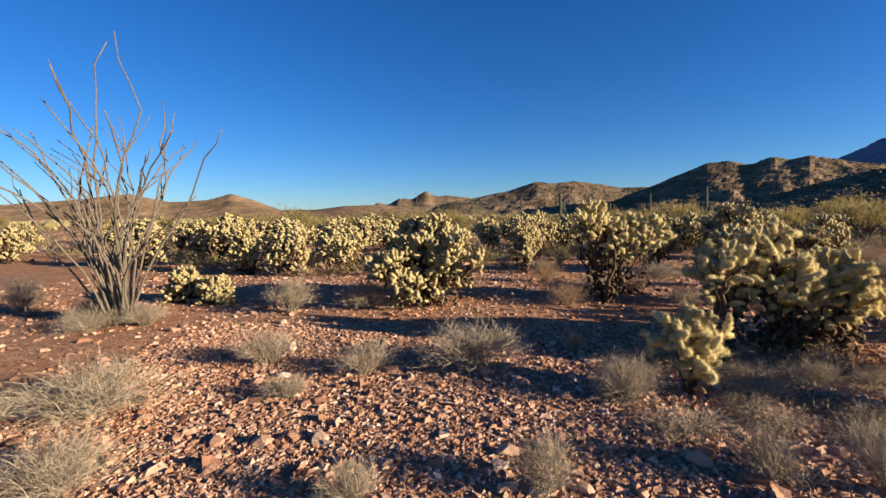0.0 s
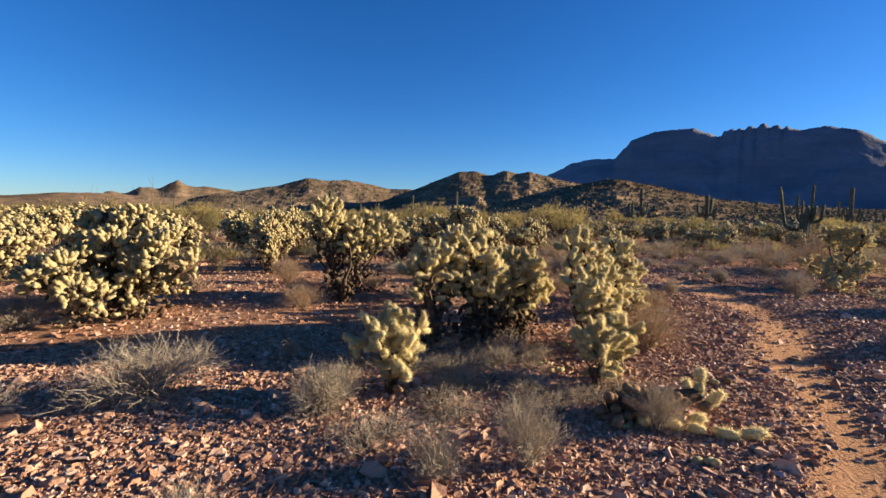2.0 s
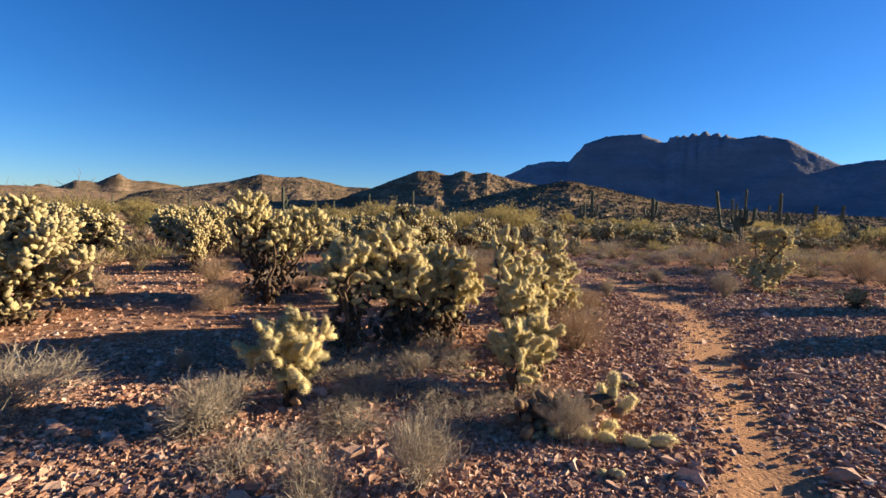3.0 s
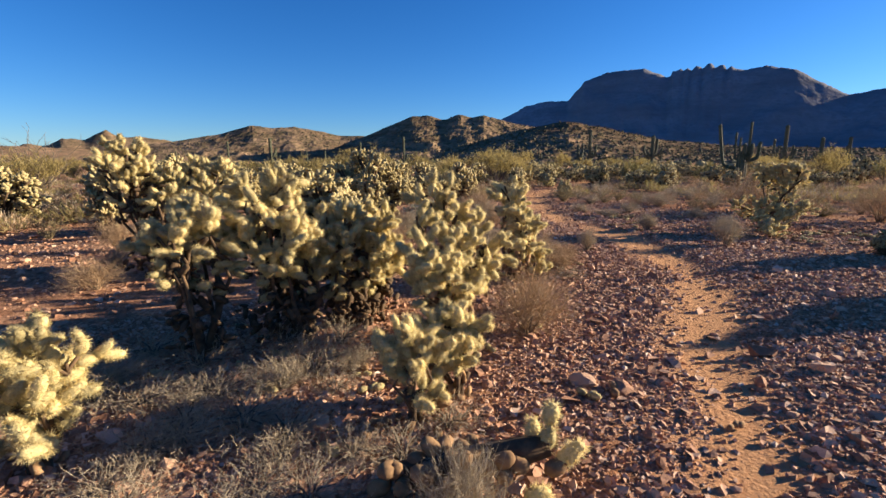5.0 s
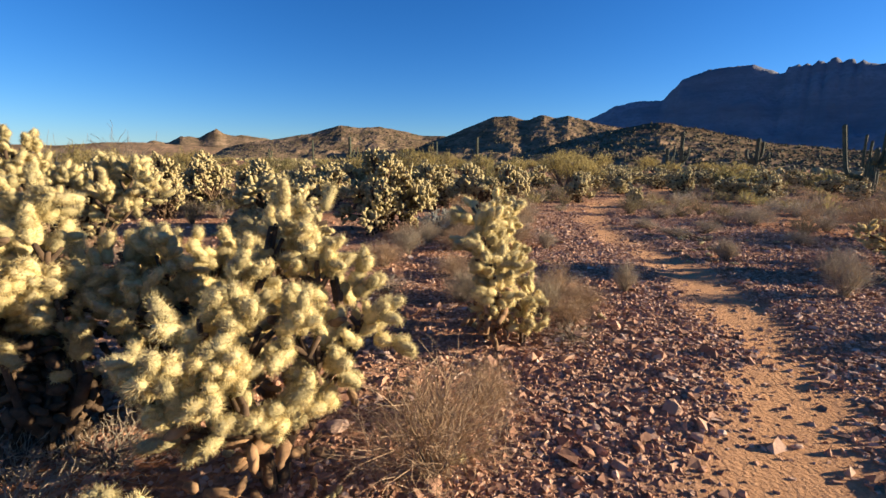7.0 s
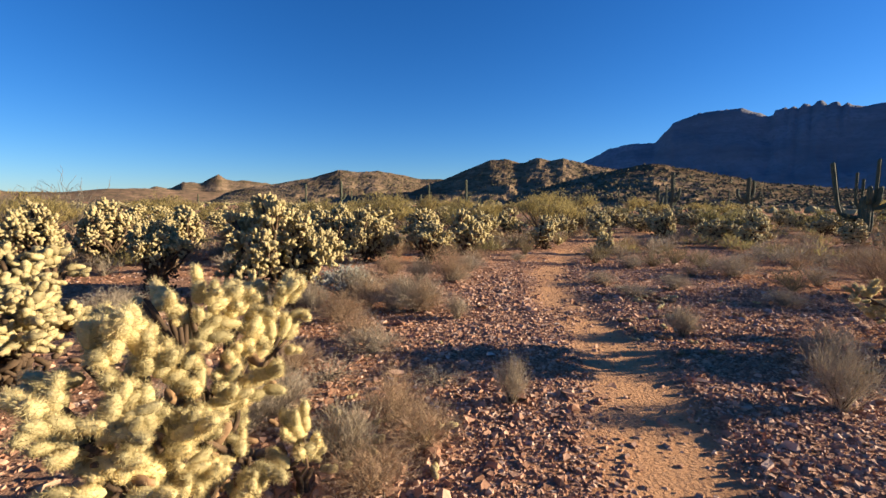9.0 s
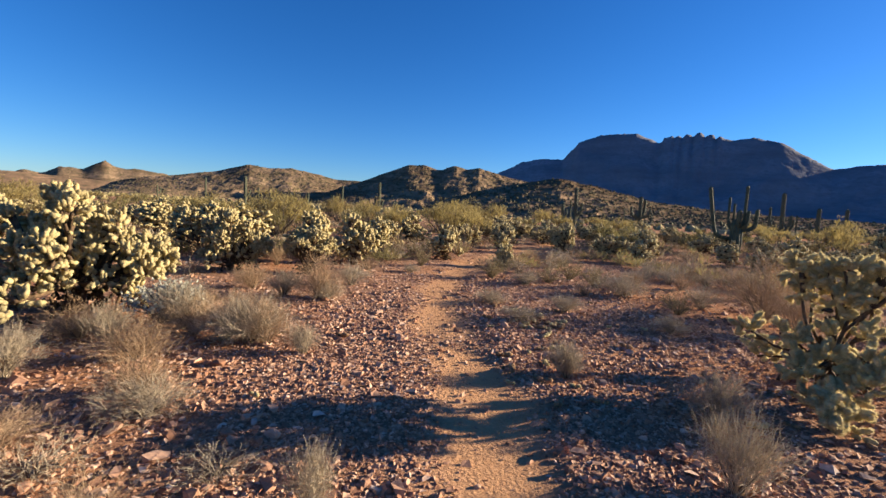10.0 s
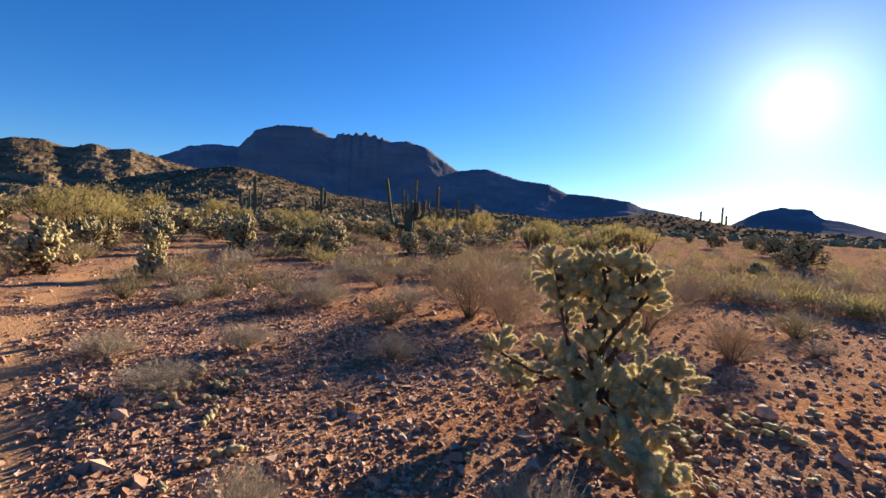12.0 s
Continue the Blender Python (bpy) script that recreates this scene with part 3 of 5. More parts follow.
near_cholla(5.76, 5.62, 1.2, 1.17, 0.05, 8, "leaning yellow cholla cactus standing alone by the footpath",
            [(-0.3, -0.48, 0.82, 0.09), (-0.21, -0.47, 0.76, 0.09), (-0.22, -0.32, 0.93, 0.1), (-0.12, -0.01, 1.07, 0.13), (-0.02, 0, 0.92, 0.15), (-0.12, -0.21, 0.82, 0.13), (0.03, 0.1, 1.05, 0.13), (0.17, 0.32, 0.94, 0.13), (0.37, 0.54, 0.93, 0.15), (0.35, 0.49, 0.72, 0.14), (0.19, 0.22, 0.7, 0.13), (0.04, -0.1, 0.68, 0.13), (-0.07, -0.31, 0.64, 0.11), (-0.01, -0.3, 0.5, 0.09), (-0.15, -0.47, 0.54, 0.08), (-0.19, -0.47, 0.69, 0.08), (0.22, -0.1, 0.36, 0.08), (0.01, -0.23, 0.33, 0.08)], limb=9, start=0.35, dead=110, bark=M_DEAD)
near_cholla(5.98, 5.42, 0.26, 0.30, 0.02, 9, "tiny cholla pup on stony ground", [(0, 0, 0.18, 0.10), (0.06, 0, 0.10, 0.09)], size=0.9, dead=0)
near_cholla(6.24, 5.77, 0.24, 0.42, 0.02, 10, "tiny cholla pup on stony ground", [(0.02, 0, 0.27, 0.09), (-0.02, 0.02, 0.14, 0.09)], size=0.9, dead=0)
near_cholla(12.65, 6.05, 1.2, 1.44, 0.1, 11, "backlit cholla cactus leaning over its fallen segments",
            [(-0.05, 0.28, 1.17, 0.15), (0.04, 0.06, 1.13, 0.15), (0.02, -0.13, 1.19, 0.15), (0.05, -0.32, 1.14, 0.15), (0.02, 0.18, 0.95, 0.17), (0.02, -0.1, 0.95, 0.17), (0.06, -0.36, 0.99, 0.15), (0, 0.01, 0.76, 0.07), (-0.01, -0.22, 0.8, 0.07), (-0.04, -0.06, 0.59, 0.06), (0, -0.29, 0.64, 0.05), (0, 0.68, 0.42, 0.13), (-0.02, 0.52, 0.2, 0.11), (-0.25, 0.21, 0.5, 0.15), (-0.32, -0.13, 0.38, 0.17), (-0.22, -0.37, 0.45, 0.15), (-0.13, -0.59, 0.46, 0.15), (-0.44, -0.01, 0.27, 0.15), (-0.37, -0.45, 0.28, 0.15), (-0.61, -0.39, 0.18, 0.09), (-0.87, -0.48, 0.1, 0.09), (-0.53, -0.2, 0.11, 0.11)], density=1.9, size=0.78, dead=40, wide=0.06)
near_cholla(11.74, 5.62, 0.3, 0.24, 0.0, 12, "low cluster of fallen cholla segments taking root", [(0, 0, 0.10, 0.11), (0.12, 0.05, 0.08, 0.09), (-0.1, -0.08, 0.08, 0.09)], size=1.0, dead=0)

near_cholla(1.95, 7.6, 1.9, 1.72, 0.8, 15, "broad yellow cholla cactus on black shaggy stems",
            [(-0.29, -0.02, 1.43, 0.19), (-0.16, 0.09, 1.47, 0.17), (-0.4, -0.13, 1.29, 0.16), (-0.24, -0.02, 1.19, 0.2), (-0.05, 0.15, 1.19, 0.2), (0.17, 0.01, 1.12, 0.2), (0.42, 0.23, 1.18, 0.24), (0.7, 0.15, 1.18, 0.23), (0.84, 0.06, 1.06, 0.19), (0.28, -0.18, 0.93, 0.19), (0.55, -0.16, 0.95, 0.21), (0.08, -0.2, 0.93, 0.17), (0.44, 0.53, 1.03, 0.23), (-0.19, 0.39, 1.22, 0.21), (-0.41, 0.17, 1.06, 0.15), (0.15, 0.46, 1, 0.22)], density=1.0, dead=300)

# a cholla limb lying on the ground
fallen = thing("fallen_cholla", pose(3.42, 2.70, ground_z(3.42, 2.70) + 0.03, 0, 0, -18) @ Matrix.Scale(1.2, 4), "broken cholla limb lying on the gravel, yellow at one end", "cactus")
b = Build()
b.stamp(*capsule(0.10, 0.032, 7, 5, rng), Matrix())
DEAD = b.mesh("dead_joint", True)
b = Build().tube([(-0.34, 0.02, 0.05), (-0.1, 0, 0.08), (0.12, 0.02, 0.09), (0.24, 0, 0.12)], [0.05, 0.06, 0.055, 0.04], 8)
for _ in range(34):
    part("dead_joint", DEAD, M_DEAD, fallen, at=aim((rng.uniform(-0.36, 0.22), rng.gauss(0, 0.05), rng.uniform(0.0, 0.12)), (rng.uniform(-1, 1), rng.uniform(-1, 1), rng.uniform(-0.3, 0.8))))
part("trunk", b.mesh("trunk", True), M_TRUNK, fallen)
for p, way in (((0.22, 0, 0.1), (0.3, 0, 1)), ((0.26, -0.03, 0.06), (0.6, -0.3, 0.7)), ((0.2, 0.04, 0.08), (0.1, 0.5, 0.9)), ((0.24, 0.02, 0.19), (0.35, 0.1, 1)),
               ((-0.05, -0.12, 0.0), (0.3, -1, 0.15)), ((0.03, -0.2, 0.0), (1, -0.6, 0.1)), ((0.16, -0.24, 0.0), (0.8, -0.8, 0.1)), ((0.28, -0.3, 0.0), (1, -0.2, 0.2)),
               ((0.1, -0.12, 0.0), (0.8, -0.1, 0.25)), ((-0.15, -0.08, 0.0), (-0.6, -0.8, 0.2))):
    i = rng.randrange(6)
    part("joint", JOINTS[i], M_CORE, fallen, at=aim(p, way, 0, 1.05))

# medium and large chollas farther from the path
MID = [far_cholla(2.45, 1.55, 0.1, 21, 5, 4, 7, "broad dense yellow cholla cactus, shaded dark on one side", 1.9, 0.86, 50),
       far_cholla(2.0, 1.72, 0.85, 22, 5, 4, 8, "broad spreading yellow cholla cactus on black trunks", 1.9, 0.86, 42, 0),
       far_cholla(1.3, 1.5, 0.30, 23, 5, 4, 8, "rounded yellow cholla cactus on a black trunk", 1.9, 0.86),
       far_cholla(1.3, 1.35, 0.40, 24, 5, 4, 8, "rounded yellow cholla cactus", 1.9, 0.86),
       far_cholla(0.75, 0.65, 0.02, 25, 5, 4, 8, "low young cholla cactus", 1.9, 0.86)]
LOW = [far_cholla(2.1, 1.5, 0.05, 21, 4, 3, 0, "broad dense yellow cholla cactus amid scrub", 1.1, 1.15),
       far_cholla(2.0, 1.7, 0.30, 22, 4, 3, 0, "broad spreading yellow cholla cactus amid scrub", 1.1, 1.15),
       far_cholla(1.3, 1.5, 0.30, 23, 4, 3, 0, "rounded yellow cholla cactus amid scrub", 1.1, 1.15),
       far_cholla(1.3, 1.35, 0.15, 24, 4, 3, 0, "rounded yellow cholla cactus amid scrub", 1.1, 1.15),
       far_cholla(0.75, 0.65, 0.02, 25, 4, 3, 0, "low young cholla cactus amid scrub", 0.7, 1.2)]
for n, (x, y) in enumerate(((-0.95, 7.45), (4.2, 11.6), (-6.3, 11.6), (4.05, 7.65), (-5.36, 7.5))):
    s, sz = ((0.96, 1.0), (0.62, 0.72), (1, 1), (1.1, 0.97), (1, 1))[n]
    MID[n].matrix_basis = pose(x, y, ground_z(x, y) - 0.01, 0, 0, 40 * n) @ Matrix.Diagonal((s, s, sz, 1))
for n, (x, y) in enumerate(((27.0, 31.0), (22.0, 36.0), (17.5, 30.0), (34.0, 30.0), (19.5, 20.5))):
    LOW[n].matrix_basis = pose(x, y, ground_z(x, y) - 0.01, 0, 0, 70 * n)
PLACED = [(-0.92, 7.45), (2.1, 7.5), (-6.3, 11.6), (4.05, 7.65), (-5.36, 7.5)]
CHOLLAS_WEST = (
    (2, 1, 11.6, 0.8, 0.98, 65), (4, -4.7, 7.35, 0.85, 0.8, 70), (0, 5.95, 11.5, 1, 1.12, 130), (2, 3.7, 14.6, 0.9, 0.8, 20), (1, 2, 16.4, 0.9, 0.97, 80), (2, 8.35, 16.4, 1.45, 0.96, 200),
    (1, 9.55, 14.3, 1.2, 0.84, 300), (0, 8, 14.9, 0.75, 0.9, 120), (3, 11.1, 15.9, 1, 1.02, 160), (3, 14.5, 16.9, 0.95, 0.85, 60), (4, 15.5, 15.1, 0.85, 0.98, 10), (3, 11.35, 3.9, 0.3, 0.3, 0),
    (1, -8.4, 13.6, 1.05, 0.98, 10), (1, -9.6, 20.4, 1.4, 0.86, 45),
)
CHOLLAS_NORTH = (
    (3, -3.7, 12, 0.95, 0.9, 75), (2, -6, 24.2, 1.6, 1.1, 0), (2, 1.25, 14.7, 1.05, 1.07, 190), (3, -16.4, 14.2, 1, 0.95, 33), (1, -15.8, 19.2, 1.7, 0.9, 95), (4, -6.9, 12.4, 1.2, 0.85, 20),
    (4, -5.6, 15.6, 1.6, 0.9, 210), (3, 0.2, 28.8, 1.4, 0.95, 120), (1, -1.3, 14.9, 1.05, 0.84, 140), (2, 4.8, 20, 1.05, 0.86, 99), (0, 26.2, 27.9, 1.2, 0.8, 50), (0, 24.2, 23.2, 1.05, 0.55, 150),
    (0, 31.5, 26.2, 1.5, 0.85, 250), (2, 30.6, 22.5, 1.6, 0.92, 30),
)
CHOLLAS_MIDDLE = (
    (0, 23.9, 11.9, 0.85, 0.6, 310), (3, 27.7, 1.6, 0.6, 0.4, 80), (3, 13.6, 19.8, 1, 0.8, 40), (2, 6.3, 22.5, 1.4, 0.95, 70), (0, -12, 17.5, 1.1, 0.95, 200), (3, -3, 19, 1.2, 1.05, 15),
    (1, 1.2, 21, 1, 0.85, 310), (2, -8.9, 27, 1.5, 1, 44), (2, 7.2, 19, 1.2, 0.92, 330), (3, -2.4, 16.2, 1.1, 1, 250), (0, -5.2, 18.6, 1.1, 0.98, 160), (2, 13.6, 3.1, 0.9, 0.9, 70),
    (1, 17, 0.2, 0.7, 0.8, 20), (2, 11.2, 1.85, 0.8, 0.85, 10),
)
CHOLLAS_EAST = (
    (2, -4.5, 13.2, 1.2, 0.95, 20), (3, -6.6, 14.6, 1.3, 1, 80), (2, -2.2, 13.8, 1, 0.9, 140), (3, -5, 11.2, 0.9, 0.85, 30), (1, -9.6, 16.4, 1, 0.9, 10), (0, -7.6, 17.6, 0.9, 0.95, 70),
    (2, -3.2, 15.4, 1.2, 1, 210), (3, -10.6, 13.2, 1.2, 1.1, 50), (1, 7.6, 17.8, 0.9, 0.85, 10), (3, 10.4, 17.6, 1.2, 1, 90), (2, 12.6, 18.2, 1, 0.85, 130), (3, 5.2, 16, 1.1, 1, 44),
    (2, 0.2, 17.4, 1.1, 1, 80), (3, 3.2, 18.4, 1.1, 1.05, 20),
)
CHOLLAS_BELT = (
    (0, 17.4, 20.4, 0.7, 0.75, 15), (3, 20.4, 21.6, 1.1, 0.85, 70), (2, 22.5, 20.2, 1.1, 0.8, 20), (3, 26, 25, 1.4, 0.9, 30), (0, 35.5, 25.5, 1.2, 0.8, 60), (0, 37, 21.5, 1.2, 0.8, 90),
    (2, 24.8, 13.6, 1, 0.7, 0),
)
for n, x, y, s, sz, turn in CHOLLAS_WEST + CHOLLAS_NORTH + CHOLLAS_MIDDLE + CHOLLAS_EAST + CHOLLAS_BELT:
    put_copy((MID if math.hypot(x - 6, y - 4) < 12.5 else LOW)[n], x, y, s, sz, turn)
    PLACED.append((x, y))
rng = random.Random(77)
count = 0
while count < 60:
    a, d = radians(rng.uniform(-62, 108)), rng.uniform(19, 62)
    x, y = 6 + d * math.sin(a), 4 + d * math.cos(a)
    if any(math.hypot(x - p, y - q) < 2.2 for p, q in PLACED) or trail_distance(x, y) < 1.5:
        continue
    if a > radians(70) and d < 26:
        continue
    PLACED.append((x, y))
    put_copy(LOW[rng.choice((0, 1, 2, 3, 3))], x, y, rng.uniform(0.75, 1.2), rng.uniform(0.7, 1.0), rng.uniform(0, 360))
    count += 1

# a belt of low chollas across the plain
count = 0
while count < 34:
    a, d = radians(rng.uniform(30, 76)), rng.uniform(15, 34)
    x, y = 9 + d * math.sin(a), 5.8 + d * math.cos(a)
    if any(math.hypot(x - p, y - q) < 1.5 for p, q in PLACED) or trail_distance(x, y) < 1.5 or (60 < math.degrees(a) < 67 and d < 26):
        continue
    PLACED.append((x, y))
    put_copy(LOW[rng.choice((0, 0, 2, 3, 3))], x, y, rng.uniform(0.7, 1.1), rng.uniform(0.5, 0.8), rng.uniform(0, 360))
    count += 1

# ---- dry shrubs ----


def shrub_mesh(seed, w, h, stems, forks, droop=0.0, width=0.003):
    """Fine crooked twigs that fork twice and fan from one root into a rounded tuft."""
    rng = random.Random(seed)
    b = Build()

    def jitter(k):
        return Vector((rng.uniform(-k, k), rng.uniform(-k, k), rng.uniform(-k, k)))

    for i in range(stems):
        a, lean = rng.uniform(0, 2 * math.pi), math.sqrt(rng.uniform(0, 1))
        reach = rng.uniform(0.6, 1.0)
        tip = Vector((math.cos(a) * lean * w / 2, math.sin(a) * lean * w / 2, h * math.sqrt(max(0.05, 1 - 0.8 * lean * lean)) - droop * lean)) * reach
        tip.z = max(tip.z, 0.02)
        root = Vector((rng.uniform(-0.05, 0.05), rng.uniform(-0.05, 0.05), -0.01))
        line = [root.lerp(tip, k) + jitter(0.045 * w) * math.sin(math.pi * k) + Vector((0, 0, 0.12 * h * math.sin(math.pi * k) * lean)) for k in (0, 0.3, 0.55, 0.8, 1)]
        b.ribbon(line, width * 1.3, (-math.sin(a + lean), math.cos(a + lean), 0.2))
        for _ in range(forks):
            j = rng.randrange(1, 4)
            p = line[j].lerp(line[j + 1], rng.random())
            way = ((tip - root).normalized() * 0.8 + jitter(0.9) + Vector((0, 0, 0.25))).normalized()
            L = rng.uniform(0.16, 0.36) * h
            m, e = p + way * L * 0.5 + jitter(0.03 * h), p + way * L
            side = way.orthogonal().normalized()
            side.rotate(Matrix.Rotation(rng.uniform(0, 6.28), 3, way))
            b.ribbon([p, m, e], width * 0.9, side)
            for _ in range(2):
                q = m.lerp(e, rng.random())
                b.ribbon([q, q + (way + jitter(1.0)).normalized() * L * rng.uniform(0.3, 0.55)], width * 0.75, side)
    return b.mesh("crown")


def shrub_model(seed, w, h, stems, forks, material, label, droop=0.0, width=0.003):
    top = thing("dry_shrub", Matrix(), label, "shrub", "dry desert shrubs")
    part("crown", shrub_mesh(seed, w, h, stems, forks, droop, width), material, top)
    b = Build()
    r = random.Random(seed + 500)
    for i in range(7):
        a = i * 0.9
        b.tube([(0, 0, -0.03), (0.05 * math.cos(a), 0.05 * math.sin(a), 0.05), (0.16 * w * math.cos(a), 0.16 * w * math.sin(a), h * r.uniform(0.25, 0.45))], [0.009, 0.007, 0.004], 5)
    part("base", b.mesh("base"), M_WOOD, top)
    return top


SHRUBS = [shrub_model(101, 0.75, 0.36, 150, 9, M_TWIG, "rounded grey dry twiggy shrub on stony soil"),
          shrub_model(102, 0.60, 0.32, 130, 9, M_TWIG, "small grey dry twiggy shrub"),
          shrub_model(103, 1.00, 0.42, 190, 9, M_TWIG, "spreading grey dry twiggy shrub", 0.1),
          shrub_model(104, 0.80, 0.60, 130, 9, M_TWIG2, "dense brown dry shrub beside the footpath", 0.16),
          shrub_model(105, 1.10, 0.90, 150, 9, M_TWIG2, "tall open brown twiggy shrub", 0.3),
          shrub_model(106, 0.95, 0.18, 90, 5, M_TWIG, "flattened dead grey twigs on the ground", 0.06)]
SHRUBS += [shrub_model(107, 0.9, 0.5, 60, 5, M_TWIG, "domed grey-brown dry shrub on the plain", 0.05, 0.006),
           shrub_model(108, 0.8, 0.5, 60, 5, M_TWIG2, "domed brown dry shrub on the plain", 0.05, 0.006),
           shrub_model(109, 1.0, 0.6, 60, 5, M_WEED, "low domed olive-brown shrub on the plain", 0.05, 0.008)]
SIZE = [(0.75, 0.38), (0.60, 0.34), (1.00, 0.45), (0.80, 0.60), (1.10, 0.90), (0.95, 0.18), (0.9, 0.5), (0.8, 0.5), (1.0, 0.6)]
first = [True] * 9


def put_shrub(n, x, y, w, h, turn):
    sx, sz = w / SIZE[n][0], h / SIZE[n][1]
    if first[n]:
        first[n] = False
        SHRUBS[n].matrix_basis = pose(x, y, ground_z(x, y), 0, 0, turn) @ Matrix.Diagonal((sx, sx, sz, 1))
        SHRUBS[n].scale = (sx, sx, sz)
        return SHRUBS[n]
    ob = copy_thing(SHRUBS[n], Matrix())
    ob.matrix_basis = pose(x, y, ground_z(x, y), 0, 0, turn) @ Matrix.Diagonal((sx, sx, sz, 1))
    return ob


SHRUBS_BY_START = (
    (0, -2.26, 4.3, 0.85, 0.36), (1, -1.19, 4.1, 0.72, 0.34), (2, -0.15, 4.4, 1.35, 0.46), (0, 1.06, 3.6, 0.66, 0.38), (1, 0.25, 2.38, 0.5, 0.34), (1, -0.78, 2.2, 0.4, 0.24),
    (0, -3.05, 6.7, 1, 0.56), (2, -1.95, 7.15, 1.15, 0.54), (2, -3.05, 3.1, 1.4, 0.5), (0, -7.4, 6.5, 0.8, 0.57), (1, 0.92, 4.9, 0.28, 0.22), (2, -2.45, 2.2, 0.9, 0.36),
    (0, -3.6, 2.6, 0.9, 0.4), (1, 1.52, 2.55, 0.5, 0.3), (0, 2.07, 2.48, 0.56, 0.4), (0, 3.2, 2.55, 0.5, 0.36), (3, 5.25, 4.55, 0.5, 0.4),
)
SHRUBS_BY_PATH = (
    (0, 10.95, 6.1, 0.8, 0.46), (3, 4.8, 4.12, 0.98, 0.62), (0, 5.9, 9.05, 0.7, 0.46), (2, 7.2, 10.3, 0.95, 0.72), (4, 8, 9.35, 0.75, 0.6), (2, 6.1, 6.75, 0.75, 0.42),
    (4, 6.85, 6.3, 0.6, 0.5), (1, 7.8, 6.35, 0.4, 0.38), (0, 10.55, 7.4, 0.55, 0.36), (0, 10.1, 5.48, 0.66, 0.52), (2, 15.1, 10.4, 1.4, 0.52), (2, 9.2, 11.4, 0.8, 0.4),
    (1, 10.5, 7.3, 0.4, 0.3), (4, 15.6, 8, 1.9, 1.3), (4, 15.1, 7.3, 1.2, 0.9), (4, 16.2, 5.5, 1.7, 1.15), (3, 15.2, 4.6, 1, 0.6),
)
SHRUBS_IN_THICKET = (
    (5, 1.9, 3.45, 0.8, 0.16), (5, 2.7, 3.5, 0.9, 0.2), (5, 3, 4.2, 1.1, 0.26), (5, 2.3, 4.6, 1, 0.24), (5, 3.3, 4.6, 0.9, 0.24), (5, 2.7, 3, 0.7, 0.16),
    (5, 3.5, 3.2, 0.7, 0.16), (5, 1.6, 4.6, 0.9, 0.2), (5, 2, 5, 0.9, 0.22), (5, 2.4, 4.1, 0.9, 0.2), (5, 2.9, 4.6, 0.8, 0.25), (5, 2, 4.2, 0.9, 0.2),
    (5, 2.5, 3.7, 0.9, 0.2), (2, 1.75, 4.6, 0.8, 0.24), (5, 2.2, 3.7, 0.7, 0.18), (1, 2.75, 4.05, 0.5, 0.22), (1, 3.25, 4.1, 0.4, 0.2),
)
SHRUBS_AMONG_STONES = (
    (5, 6.5, 7.3, 0.9, 0.2), (5, 5.2, 7.2, 1, 0.2), (0, 4.4, 9.4, 0.9, 0.4), (2, -5.3, 5.5, 1, 0.34), (0, -4.7, 5.75, 0.8, 0.34), (0, -5.8, 6.1, 0.9, 0.34),
    (3, 6.9, 8.3, 0.7, 0.4), (0, 6.5, 9.9, 0.6, 0.45), (2, 11.9, 10.6, 0.9, 0.3), (0, 12.7, 9.6, 0.8, 0.3), (1, 14, 12.2, 0.9, 0.35), (2, 13.3, 8.1, 0.8, 0.3),
    (2, 10.4, 13.6, 0.9, 0.3), (2, 12.1, 14.4, 0.7, 0.25), (2, 5.9, 6.6, 0.7, 0.36), (1, 6.5, 6, 0.5, 0.4), (1, 8.3, 8.9, 0.5, 0.35),
)
SHRUBS_ON_FLAT = (
    (0, 7.86, 9.5, 1.2, 0.55), (4, 9.1, 11.5, 1.0, 0.8), (3, 7.3, 10.0, 1.0, 0.5),
    (0, 8.6, 11.8, 0.8, 0.45), (3, 8.2, 12.6, 0.9, 0.5), (1, -1.7, 3.5, 0.5, 0.2), (1, 3.1, 7.3, 0.7, 0.35), (0, 3.9, 6.7, 0.7, 0.35), (3, 1.3, 7.4, 0.8, 0.4),
    (3, 6.6, 5.65, 0.6, 0.28), (3, 7, 6, 0.7, 0.3), (5, 6.4, 5.35, 0.8, 0.15), (3, 6.2, 7.6, 0.8, 0.34), (2, 7, 7.9, 0.9, 0.3), (3, 5.4, 8.4, 0.9, 0.4),
    (3, 6.8, 9.2, 0.9, 0.45), (2, 7.6, 9.6, 0.9, 0.42), (3, 6.2, 10.2, 0.9, 0.4), (5, 7.4, 6.9, 0.9, 0.15), (3, 7.9, 10.6, 0.9, 0.42),
)
for n, x, y, w, h in SHRUBS_BY_START + SHRUBS_BY_PATH + SHRUBS_IN_THICKET + SHRUBS_AMONG_STONES + SHRUBS_ON_FLAT:
    put_shrub(n, x, y, w, h, (n * 97 + x * 71 + y * 43) % 360)
    PLACED.append((x, y))
rng = random.Random(25)
for i in range(26):
    x, y = rng.uniform(0.9, 3.2), rng.uniform(2.9, 4.5)
    if math.hypot(x - 1.62, y - 3.78) > 0.3:
        put_shrub(5, x, y, rng.uniform(0.5, 0.95), rng.uniform(0.10, 0.20), rng.uniform(0, 360))
rng = random.Random(5)
count = 0
